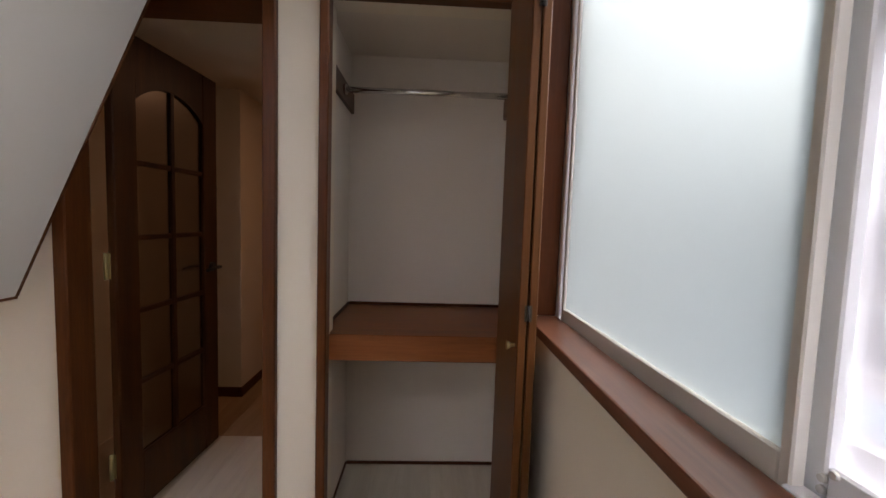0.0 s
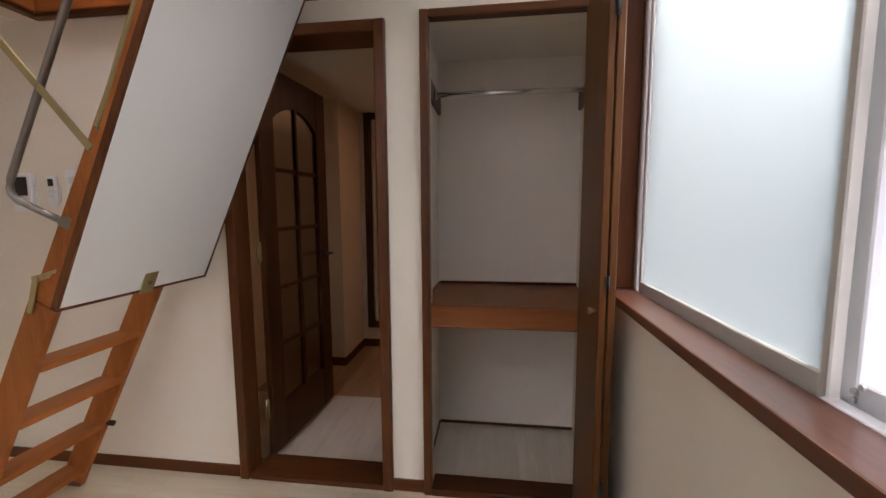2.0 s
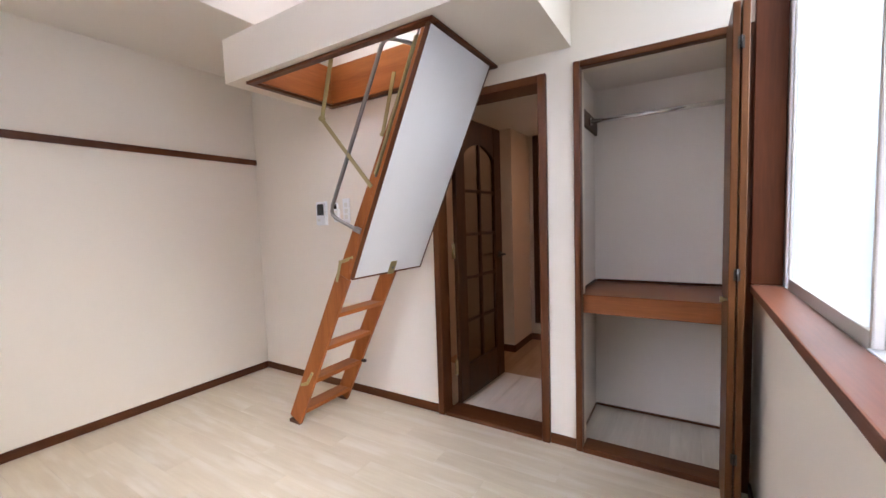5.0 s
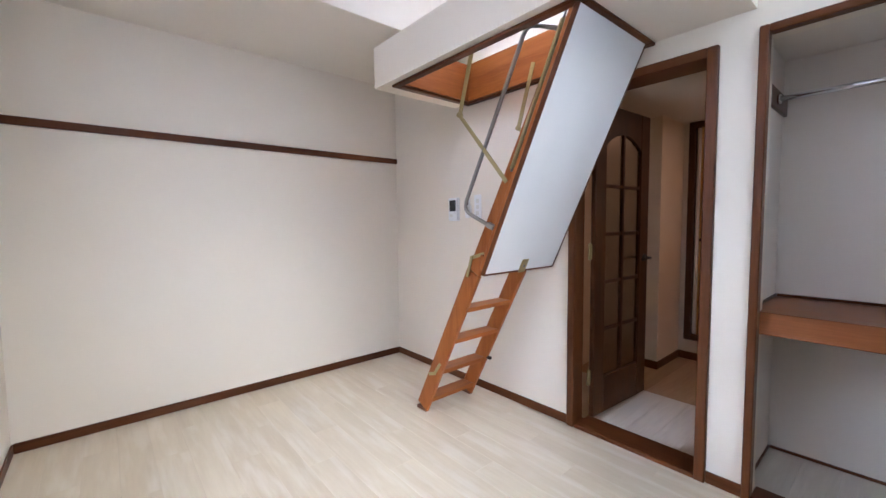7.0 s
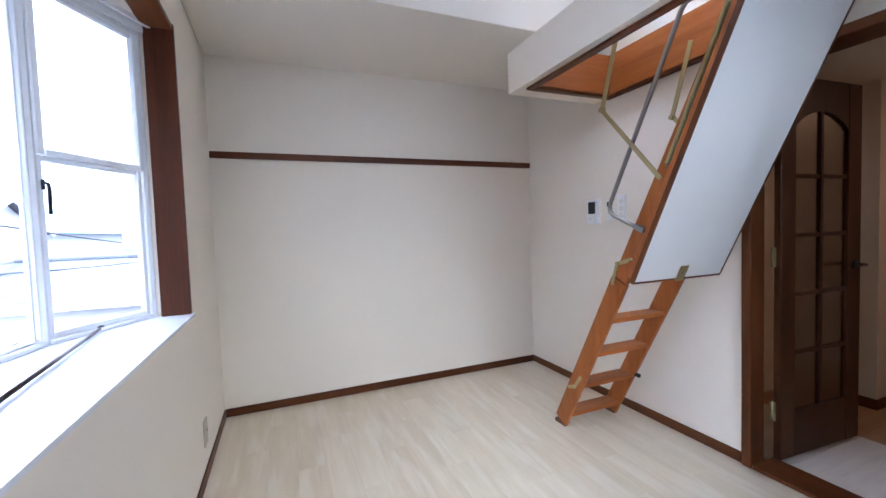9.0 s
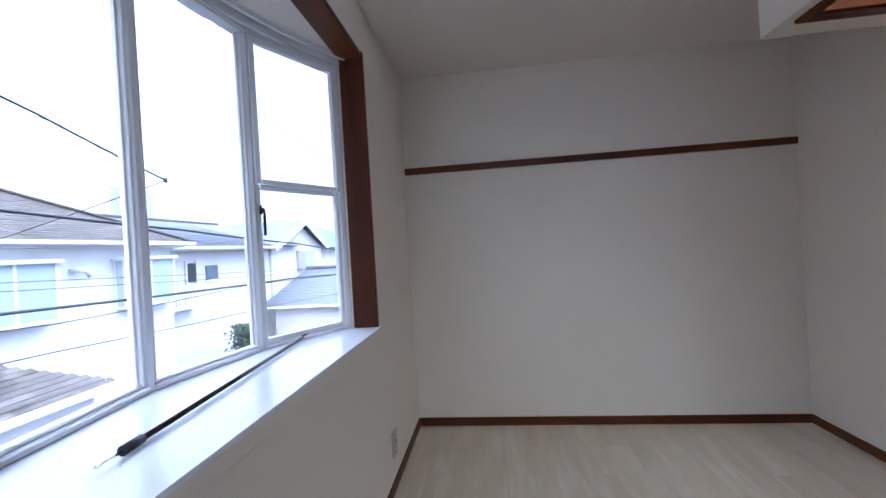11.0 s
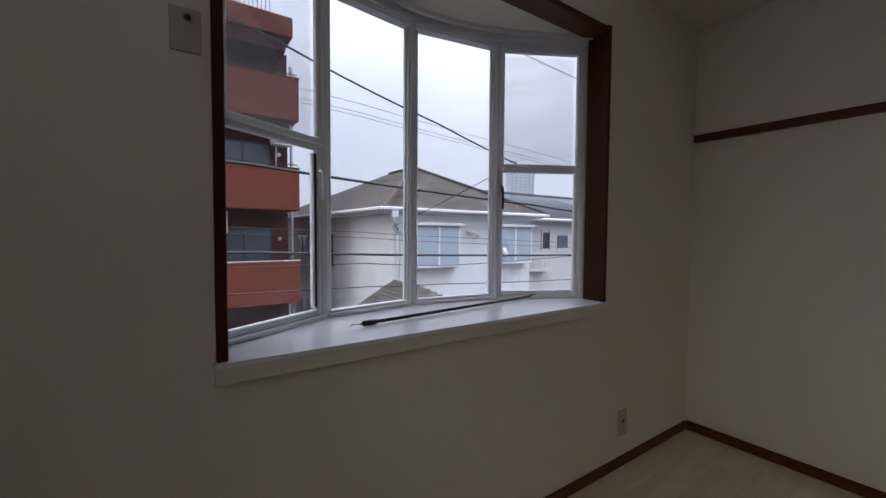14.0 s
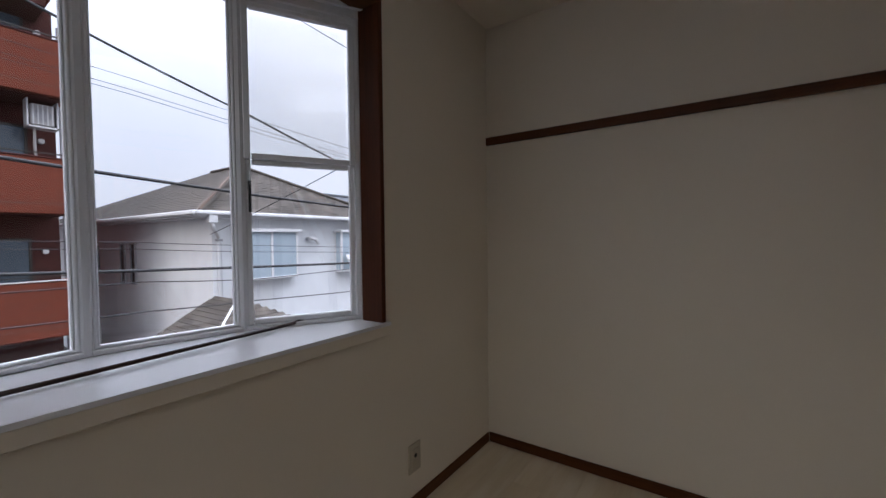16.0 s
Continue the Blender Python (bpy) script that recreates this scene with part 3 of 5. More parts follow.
# ---- the bow window ----
BZ = 0.912
BOW = [(1.250, -0.150), (0.850, -0.388), (0.418, -0.447), (-0.042, -0.372), (-0.450, -0.150)]
OUT = [(x + (x - 0.39) * 0.06, y - 0.07) for x, y in BOW]
slab = [(1.256, -0.14), *OUT, (-0.449, -0.14)]
piece("bay_floor", prism_bm(slab, 0.70, BZ - 0.061), M_WHITE, "white outside apron under the bow window", "bay")
piece("bay_roof", prism_bm([(1.30, -0.14), *[(x, y - 0.12) for x, y in OUT], (-0.52, -0.14)], 2.302, 2.42), M_WHITE, "white roof slab of the bow window", "bay")
piece("ceiling_bay", prism_bm([(1.256, -0.1095), *OUT, (-0.449, -0.1095)], 2.252, 2.30), M_CEIL, "plain white ceiling of the bow window", "ceiling")
sill_top = [(1.262, 0.024), (1.262, -0.0005), (1.2560, -0.0005), *[(x + (x - 0.39) * 0.02, y - 0.03) for x, y in BOW], (-0.4485, -0.0005), (-0.466, -0.0005), (-0.466, 0.024)]
piece("window_sill_bow", prism_bm(sill_top, BZ - 0.014, BZ), M_LAMINATE, "glossy white laminate sill of the bow window", "window sill")
piece("sill_apron", box_bm((-0.464, 0.0, BZ - 0.058), (1.260, 0.021, BZ - 0.0145), 0.002), M_WALL, "off-white papered apron under the white sill", "window sill")
bow_lining = thing("bow_lining", "dark red-brown wooden lining of the bow window opening", "window lining", kind="structure")
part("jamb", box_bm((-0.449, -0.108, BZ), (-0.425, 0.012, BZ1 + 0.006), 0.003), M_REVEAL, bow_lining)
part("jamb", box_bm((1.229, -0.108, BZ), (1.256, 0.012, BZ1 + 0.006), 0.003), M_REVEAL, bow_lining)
part("head", box_bm((-0.425, -0.108, BZ1 - 0.026), (1.229, 0.010, BZ1 - 0.001), 0.003), M_BROWN_X, bow_lining)
win2 = thing("window_2", "white aluminium bow window of four tall lights", "window", kind="structure")
WZ0, WZ1, RAIL = BZ + 0.001, 2.252, 1.597
GT = 2.185
UP = Vector((0, 0, 1))


def bar(name, a, b, w, h, parent, up=(0, 0, 1), mat=M_WHITE, label=""):
    return part(name, beam_bm(a, b, w, h, 0.003, up=up), mat, parent, label)


for i, (x, y) in enumerate(BOW):
    wide = 0.024
    part("mullion", prism_bm([(x + wide * math.cos(q), y + wide * math.sin(q)) for q in [math.pi / 8 + math.pi / 4 * k for k in range(8)]], WZ0, WZ1), M_WHITE, win2)
# curved cover strips under the bay's ceiling
for off, z0, z1 in ((0.045, 2.205, 2.251), (0.075, 2.232, 2.2515)):
    n = 28
    arc = []
    for k in range(n + 1):
        x = -0.424 + (1.208 + 0.424) * k / n
        u = (x - 0.392) / 0.816
        arc.append((x, -0.150 - 0.300 * (1 - abs(u) ** 1.75) + off))
    part("cover_strip", prism_bm(arc + [(x, y - 0.016) for x, y in reversed(arc)], z0, z1), M_WHITE, win2)
for i in range(4):
    a, b = Vector((*BOW[i], 0)), Vector((*BOW[i + 1], 0))
    d = (b - a).normalized()
    n = Vector((d.y, -d.x, 0))
    if n.y < 0:
        n = -n
    a2, b2 = a + d * 0.012, b - d * 0.012
    L = (b2 - a2).length
    bar("bottom_rail", a2 + UP * (WZ0 + 0.008), b2 + UP * (WZ0 + 0.008), 0.055, 0.016, win2)
    if i in (1, 2):
        bar("bottom_bead", a2 + n * -0.004 + UP * (WZ0 + 0.021), b2 + n * -0.004 + UP * (WZ0 + 0.021), 0.032, 0.010, win2)
    bar("head_rail", a2 + UP * (GT + WZ1) / 2, b2 + UP * (GT + WZ1) / 2, 0.055, WZ1 - GT, win2)
    lo, hi = WZ0 + 0.020, GT + 0.002
    if i in (1, 2):
        bar("head_bead", a2 + n * 0.02 + UP * (GT + 0.02), b2 + n * 0.02 + UP * (GT + 0.02), 0.03, 0.024, win2)
        for p, s in ((a2, 1), (b2, -1)):
            bar("glazing_bead", p + d * s * 0.010 + UP * lo, p + d * s * 0.010 + UP * hi, 0.010, 0.032, win2, up=n)
            bar("glazing_bead", p + d * s * 0.019 + n * -0.006 + UP * lo, p + d * s * 0.019 + n * -0.006 + UP * hi, 0.008, 0.018, win2, up=n)
        g = part("pane", beam_bm((a2 + b2) / 2 + UP * lo, (a2 + b2) / 2 + UP * hi, L - 0.034, 0.004, up=n), M_GLASS, win2, "clear pane")
        g.visible_shadow = False
    else:
        inner = 1 if i == 0 else -1
        for tag, z0, z1, off in (("upper_sash", RAIL - 0.012, hi, 0.012), ("lower_sash", WZ0 + 0.017, RAIL - 0.013, -0.004)):
            o = n * off
            st = 0.024
            pa, pb = a2 + o + d * 0.014, b2 + o - d * 0.014
            s = part(tag, beam_bm(pa + UP * z0, pa + UP * z1, st, 0.03, 0.003, up=n), M_WHITE, win2, "white aluminium sash frame")
            bar("stile", pb + UP * z0, pb + UP * z1, st, 0.03, s, up=n)
            bar("rail", pa + d * 0.015 + UP * (z0 + 0.011), pb - d * 0.015 + UP * (z0 + 0.011), 0.03, 0.022, s)
            bar("rail", pa + d * 0.015 + UP * (z1 - 0.009), pb - d * 0.015 + UP * (z1 - 0.009), 0.03, 0.018, s)
            if i == 0:
                low_one = tag == "lower_sash"
                q = pb - d * (0.029 if low_one else 0.020)
                bar("inner_stile", q + UP * (z0 + 0.031), q + UP * (z1 - 0.031), 0.009 if low_one else 0.016, 0.022, s, up=n)
                if low_one:
                    bar("gasket", pb - d * 0.0185 + n * 0.002 + UP * (z0 + 0.031), pb - d * 0.0185 + n * 0.002 + UP * (z1 - 0.031), 0.012, 0.016, s, up=n, mat=M_BLACK)
            g = part("pane", beam_bm((pa + pb) / 2 + UP * (z0 + 0.018), (pa + pb) / 2 + UP * (z1 - 0.014), L - 0.04, 0.004, up=n), M_GLASS, s)
            g.visible_shadow = False
            if i == 0 and tag == "lower_sash":
                # wired safety glass: two sets of slanting threads
                wg = bmesh.new()
                wid, hgt, base = L - 0.09, z1 - z0 - 0.05, pa + d * 0.02 + n * 0.003 + UP * (z0 + 0.024)
                for sgn in (1, -1):
                    c = -hgt * 0.7
                    while c < wid:
                        u0, u1 = max(c, 0.0), min(c + hgt * 0.7, wid)
                        if u1 - u0 > 0.01:
                            w0, w1 = (u0 - c) / 0.7, (u1 - c) / 0.7
                            q0, q1 = (u0, u1) if sgn > 0 else (wid - u0, wid - u1)
                            beam_bm(base + d * q0 + UP * w0, base + d * q1 + UP * w1, 0.00025, 0.00025, up=n, bm=wg)
                        c += 0.021
                tagged(part("wire_netting", wg, M_MESH, s, "fine diamond wire netting in the glass"), kind="stuff")
            if tag == "upper_sash":
                # fine insect mesh behind the upper panes
                net_c = (pa + pb) / 2 - n * 0.034
                veil = part("net_cloth", beam_bm(net_c + UP * (z0 + 0.006), net_c + UP * (z1 + 0.03), L - 0.004, 0.001, up=n), M_VEIL, s, "fine grey insect net cloth")
                veil.visible_shadow = False
                sc = bmesh.new()
                wid = L - 0.066
                for k in range(int(wid / 0.007) + 1):
                    p = pa + d * (0.018 + 0.007 * k) - n * 0.030
                    beam_bm(p + UP * (z0 + 0.02), p + UP * (z1 - 0.02), 0.0005, 0.0005, up=n, bm=sc)
                for k in range(int((z1 - z0 - 0.04) / 0.007)):
                    z = z0 + 0.02 + 0.007 * k
                    beam_bm(pa + d * 0.018 - n * 0.030 + UP * z, pb - d * 0.018 - n * 0.030 + UP * z, 0.0005, 0.0005, bm=sc)
                tagged(part("insect_mesh", sc, M_MESH, s, "fine grey insect mesh"), kind="stuff")
        # crank handle of the lower sash, beside the middle lights
        hp = (b2 - d * 0.028 if i == 0 else a2 + d * 0.020) + n * 0.016
        mat = M_WHITE if i == 0 else M_BLACK
        h = part("handle", beam_bm(hp + UP * 1.462, hp + UP * 1.50, 0.013, 0.008, 0.003, up=n), mat, win2, "white window latch handle" if i == 0 else "black window latch handle")
        part("grip", tube_bm([hp + n * 0.006 + UP * 1.485, hp + n * 0.020 + UP * 1.482, hp + n * 0.024 + UP * 1.465, hp + n * 0.022 + UP * 1.375], 0.0058, 10), mat, h)

# ---- the loft ladder ----
def loft_ladder():
    t = thing("loft_ladder", "unfolded wooden loft ladder hanging from a white ceiling hatch", "loft ladder")
    z0 = SZ0 - 0.018
    X0, X1, Y0, Y1 = -0.387, 0.958, 1.916, 2.602
    tw = 0.045
    fr = part("hatch_frame", box_bm((X0, Y0, z0), (X1, Y0 + tw, SZ0 - 0.0005), 0.004), M_BROWN_X, t, "brown trim and pine lining round the hatch")
    part("trim", box_bm((X0, Y1 - tw, z0), (X1, Y1, SZ0 - 0.0005), 0.004), M_BROWN_X, fr)
    part("trim", box_bm((X0, Y0 + tw, z0), (X0 + tw, Y1 - tw, SZ0 - 0.0005), 0.004), M_BROWN_Y, fr)
    part("trim", box_bm((X1 - tw, Y0 + tw, z0), (X1, Y1 - tw, SZ0 - 0.0005), 0.004), M_BROWN_Y, fr)
    part("lining_board", box_bm((HX0, HY0, SZ0), (HX1, HY0 + 0.018, SZ1 - 0.002), 0.002), M_LADDER_X, fr)
    part("lining_board", box_bm((HX0, HY1 - 0.018, SZ0), (HX1, HY1, SZ1 - 0.002), 0.002), M_LADDER_X, fr)
    part("lining_board", box_bm((HX0, HY0 + 0.018, SZ0), (HX0 + 0.018, HY1 - 0.018, SZ1 - 0.002), 0.002), M_LADDER_Y, fr)
    part("lining_board", box_bm((HX1 - 0.018, HY0 + 0.018, SZ0), (HX1, HY1 - 0.018, SZ1 - 0.002), 0.002), M_LADDER_Y, fr)
    # slope of the open hatch
    top, low = Vector((0.938, 0, 2.135)), Vector((0.412, 0, 0.995))
    d = (low - top).normalized()
    out = Vector((-d.z, 0, d.x))
    if out.x > 0:
        out = -out
    def at(s, o, y):
        return top + d * s + out * o + Vector((0, y, 0))
    L = (low - top).length
    py0, py1 = 1.930, 2.545
    pn = part("hatch_panel", beam_bm(at(0, 0.012, (py0 + py1) / 2), at(L, 0.012, (py0 + py1) / 2), py1 - py0 - 0.02, 0.020, 0.002, up=out), M_PANEL, t, "white flush hatch panel with dark edging")
    for y in (py0 + 0.005, py1 - 0.005):
        part("edging", beam_bm(at(0, 0.012, y), at(L, 0.012, y), 0.010, 0.024, 0.002, up=out), M_BROWN, pn)
    for y in (py0 + 0.022, py1 - 0.022):
        part("side_board", beam_bm(at(0.02, 0.038, y), at(L - 0.004, 0.038, y), 0.020, 0.030, 0.003, up=out), M_LADDER, pn, "pine side board of the hatch")
    part("end_board", beam_bm(at(L - 0.012, 0.037, py0 + 0.033), at(L - 0.012, 0.037, 2.03), 0.020, 0.028, 0.003, up=out), M_LADDER_Y, pn)
    part("edging", beam_bm(at(L + 0.005, 0.012, py0), at(L + 0.005, 0.012, py1), 0.010, 0.024, 0.002, up=out), M_BROWN_Y, pn)
    # stiles: the upper section is carried by the panel, the lower one stands on the floor
    foot, head = Vector((-0.283, 0, 0.0)), Vector((0.812, 0, 2.11))
    e = (head - foot).normalized()
    eo = Vector((-e.z, 0, e.x))

    def on(z, o, y):
        return foot + e * (z / e.z) + eo * o + Vector((0, y, 0))

    for y in (2.045, 2.455):
        part("upper_stile", beam_bm(on(0.985, -0.005, y), on(2.11, -0.005, y), 0.026, 0.090, 0.004, up=eo), M_LADDER, t)
        lo_st = part("lower_stile", beam_bm(on(0.03, 0, y), on(0.982, 0, y), 0.026, 0.104, 0.004, up=eo), M_LADDER, t)
        part("foot", box_bm((foot.x - 0.040, y - 0.0145, 0.0), (foot.x + 0.058, y + 0.0145, 0.024), 0.004), M_FOOT, lo_st, "brown rubber foot cap")
        yy = y - 0.017 if y < 2.2 else y + 0.017
        for z, tag in ((1.03, "fold_hinge"), (0.30, "catch")):
            if tag == "catch" and y > 2.2:
                continue
            s = -1 if tag == "catch" else 1
            ya = yy - 0.005 if y < 2.2 else yy + 0.005
            a, b, c = ((0.020, 0.040), (0.078, -0.030), (-0.085, 0.020)) if s > 0 else ((0.0, -0.006), (0.085, -0.020), (-0.035, 0.034))
            hg = part(tag, beam_bm(on(z + a[0], a[1], yy), on(z + b[0], b[1], yy), 0.006, 0.019, 0.001, up=eo), M_BRASS, t, "yellow zinc folding bracket")
            part("plate", beam_bm(on(z + a[0], a[1], ya), on(z + c[0], c[1], ya), 0.005, 0.019, 0.001, up=eo), M_BRASS, hg)
            part("pivot", cyl_bm(on(z + a[0], a[1], yy - 0.010), on(z + a[0], a[1], yy + 0.010), 0.010, sides=14), M_BRASS, hg)
            for f in (0.35, 0.85):
                zz, oo = z + a[0] + (b[0] - a[0]) * f, a[1] + (b[1] - a[1]) * f
                part("screw", cyl_bm(on(zz, oo, yy - 0.0042), on(zz, oo, yy + 0.0042), 0.0035, sides=8), M_STEEL, hg)
    for z in (0.090, 0.312, 0.535, 0.748, 1.17, 1.39, 1.61, 1.83):
        p = on(z, 0, 2.25)
        part("tread", box_bm((p.x - 0.056, 2.058, z - 0.0125), (p.x + 0.056, 2.442, z + 0.0125), 0.005, 2), M_LADDER_Y, t)
    for y in (2.0, 2.45):
        for z, far in ((1.1, 0.078), (1.9, 0.036)):
            q = on(z, -0.045, y)
            part("spacer", beam_bm(q, q - eo * far, 0.03, 0.03, 0.002, up=e), M_LADDER, t)
    q = on(0.345, -0.052, 2.455)
    part("stop_knob", cyl_bm(q, q + Vector((0.03, 0.0, 0.0)), 0.012, sides=12), M_RUBBER, t)
    # brass catch on the white panel
    cb = part("latch_plate", beam_bm(at(L - 0.07, -0.002, 2.235), at(L + 0.012, -0.002, 2.235), 0.055, 0.004, 0.001, up=out), M_BRASS, t, "yellow zinc latch plate")
    part("bolt", cyl_bm(at(L - 0.03, -0.004, 2.235), at(L - 0.03, -0.010, 2.235), 0.007, sides=12), M_STEEL, cb)
    # folding arms, springs and the grab rail at both sides
    for y, s in ((1.995, -1), (2.505, 1)):
        a = part("arm", beam_bm((0.285, y, 2.24), (0.169, y, 1.86), 0.006, 0.028, 0.001, up=(1, 0, 0)), M_BRASS, t, "flat yellow zinc folding arm")
        part("arm_link", beam_bm((0.165, y + s * 0.007, 1.87), (0.512, y + s * 0.007, 1.465), 0.006, 0.022, 0.001, up=(1, 0, 0)), M_BRASS, a)
        part("pivot", cyl_bm((0.169, y - 0.014, 1.862), (0.169, y + 0.014, 1.862), 0.013, sides=14), M_BRASS, a)
        sy = 1.985 if y < 2.2 else 2.512
        coil = [at(0.05 + 0.665 * i / 900, 0.097, sy) + Vector((0.0105 * math.cos(i * 0.9), 0.0105 * math.sin(i * 0.9), 0)) for i in range(901)]
        part("spring", tube_bm(coil, 0.0024, 5), M_BRASS, t, "long coiled brass-coloured spring")
        part("spring_rod", tube_bm([at(0.02, 0.097, sy), at(0.73, 0.097, sy)], 0.005, 8), M_STEEL, t, "dark steel spring rod")
    pts = [(0.80, 2.03, 2.105), (0.765, 2.01, 2.122), (0.70, 1.997, 2.150), (0.655, 1.995, 2.165), (0.628, 1.995, 2.162), (0.609, 1.995, 2.140)]
    pts += [(0.609 - 0.394 * i / 8, 1.995, 2.14 - 0.76 * i / 8) for i in range(1, 9)]
    pts += [(0.210, 1.995, 1.355), (0.215, 1.995, 1.335), (0.235, 1.997, 1.315), (0.30, 2.0, 1.285), (0.375, 2.01, 1.248)]
    gr = part("grab_rail", tube_bm(pts, 0.0105, 12), M_STEEL, t, "bent grey steel grab rail")
    part("clip", beam_bm((0.36, 2.012, 1.255), (0.40, 2.02, 1.235), 0.03, 0.028, 0.003), M_STEEL, gr)
    return t


loft_ladder()

# an unseen high window over the bow window, added to light the loft
win3 = thing("window_3", "unseen high window added for light, in a white aluminium frame", "window", kind="structure")
for lo, hi in (((-0.249, -0.10, 2.461), (1.949, -0.04, 2.49)), ((-0.249, -0.10, 2.95), (1.949, -0.04, 2.979)), ((-0.249, -0.10, 2.49), (-0.215, -0.04, 2.95)), ((1.915, -0.10, 2.49), (1.949, -0.04, 2.95))):
    part("frame", box_bm(lo, hi, 0.003), M_WHITE, win3)
part("pane", box_bm((-0.22, -0.072, 2.485), (1.92, -0.068, 2.955)), M_GLASS, win3).visible_shadow = False

# a second added window, out of view, to brighten the space above the hatch
win4 = thing("window_4", "unseen high window added behind the loft for light, in a white frame", "window", kind="structure")
for lo, hi in (((0.001, 2.65, 2.681), (0.999, 2.70, 2.71)), ((0.001, 2.65, 2.95), (0.999, 2.70, 2.979)), ((0.001, 2.65, 2.71), (0.035, 2.70, 2.95)), ((0.965, 2.65, 2.71), (0.999, 2.70, 2.95))):
    part("frame", box_bm(lo, hi, 0.003), M_WHITE, win4)
part("pane", box_bm((0.03, 2.672, 2.705), (0.97, 2.676, 2.955)), M_GLASS, win4).visible_shadow = False

# roof opening out of view, added so daylight falls through the hatch
win5 = thing("window_5", "small unseen roof light added over the loft, in a white frame", "window", kind="structure")
for lo, hi in (((0.051, 2.081), (0.599, 2.10)), ((0.051, 2.38), (0.599, 2.399)), ((0.051, 2.10), (0.07, 2.38)), ((0.58, 2.10), (0.599, 2.38))):
    part("frame", box_bm((*lo, TOP + 0.01), (*hi, TOP + 0.12), 0.003), M_WHITE, win5)
part("pane", box_bm((0.065, 2.095, TOP + 0.07), (0.585, 2.385, TOP + 0.075)), M_GLASS, win5).visible_shadow = False

# ---- the passage behind the door ----
piece("wall_passage_west", wall_bm("y", 2.74, 3.97, -0.2, 2.5, -0.10, 0.0), M_WALL, "off-white papered passage wall", "wall")
piece("wall_passage_end", wall_bm("x", -0.10, 0.48, -0.2, 2.5, 3.97, 4.53), M_WALL, "off-white papered corner of the passage", "wall")
piece("wall_passage_north", wall_bm("x", 0.48, 2.5, -0.2, 2.5, 4.45, 4.53), M_WALL, "off-white papered end wall of the passage", "wall")
piece("wall_passage_east", wall_bm("y", CY + 0.08, 4.53, -0.2, 2.5, 2.5, 2.58), M_WALL, "off-white papered passage wall", "wall")
piece("wall_passage_back", wall_bm("x", 2.26, 2.58, -0.2, 2.5, 3.21, 3.29), M_WALL, "off-white papered passage wall beside the closet", "wall")
piece("ceiling_passage", box_bm((-0.1, 2.74, 2.12), (1.285, CY + 0.08, 2.2)), M_CEIL, "plain off-white passage ceiling", "ceiling")
piece("ceiling_kitchen", box_bm((-0.1, CY + 0.08, 2.12), (2.58, 4.53, 2.2)), M_CEIL, "plain off-white passage ceiling", "ceiling")
skirting("baseboard_passage", (0.0, 3.961, 0), (0.489, 3.97, 0.07), M_BROWN_X)
skirting("baseboard_corner", (0.48, 3.97, 0), (0.489, 4.441, 0.07), M_BROWN_Y)
skirting("baseboard_end", (0.48, 4.441, 0), (2.5, 4.45, 0.07), M_BROWN_X)

# ---- small fittings on the walls ----
def plate(name, label, category, x, z, w, h, y, s, mat):
    """A wall plate with a softened rim; s: the way it faces along y."""
    t = thing(name, label, category, (x, y, z))
    part("plate", box_bm((-w / 2, min(0, s * 0.008), -h / 2), (w / 2, max(0, s * 0.008), h / 2), 0.003, 2), mat, t)
    return t


ic = plate("intercom", "white plastic intercom with a dark screen on the wall", "intercom", -0.55, 1.37, 0.115, 0.185, YN, -1, M_PLASTIC)
part("body", box_bm((-0.052, -0.024, -0.087), (0.052, -0.008, 0.087), 0.005, 2), M_PLASTIC, ic)
part("screen", box_bm((-0.036, -0.026, -0.015), (0.036, -0.0238, 0.072), 0.001), M_SCREEN, ic)
part("button", box_bm((-0.035, -0.027, -0.06), (0.0, -0.0238, -0.04), 0.001), M_IVORY, ic)
rc = plate("remote_control", "white plastic remote control in a wall holder beside the ladder", "remote control", -0.385, 1.36, 0.052, 0.075, YN, -1, M_PLASTIC)
part("body", box_bm((-0.022, -0.024, -0.06), (0.022, -0.0085, 0.085), 0.006, 2), M_PLASTIC, rc)
part("display", box_bm((-0.015, -0.0256, 0.038), (0.015, -0.0238, 0.072), 0.001), M_SCREEN, rc)
for kx, kz in ((-0.009, 0.014), (0.009, 0.014), (-0.009, -0.010), (0.009, -0.010)):
    part("key", box_bm((kx - 0.005, -0.0262, kz - 0.006), (kx + 0.005, -0.0238, kz + 0.006), 0.001), M_IVORY, rc)
sw = plate("light_switch", "tall white plastic wall switch plate beside the ladder", "switch", -0.288, 1.38, 0.07, 0.185, YN, -1, M_PLASTIC)
for kz in (-0.045, 0.0, 0.045):
    part("rocker", box_bm((-0.016, -0.012, kz - 0.016), (0.016, -0.0075, kz + 0.016), 0.002), M_IVORY, sw)
ou = plate("wall_outlet", "aged beige plastic aerial outlet plate low on the wall", "outlet", -0.634, 0.24, 0.085, 0.135, YS, 1, M_BEIGE)
part("insert", box_bm((-0.024, 0.0075, -0.045), (0.024, 0.011, 0.045), 0.002), M_BEIGE, ou)
part("socket", cyl_bm((0.0, 0.0105, 0.012), (0.0, 0.0125, 0.012), 0.010, sides=16), M_BLACK, ou)

pl = plate("sleeve_cap", "aged beige plastic pipe sleeve cap high on the wall", "wall cap", 1.310, 1.742, 0.066, 0.105, YS, 1, M_BEIGE)
part("hole", cyl_bm((-0.004, 0.0075, 0.03), (-0.004, 0.0095, 0.03), 0.008, sides=14), M_BLACK, pl)
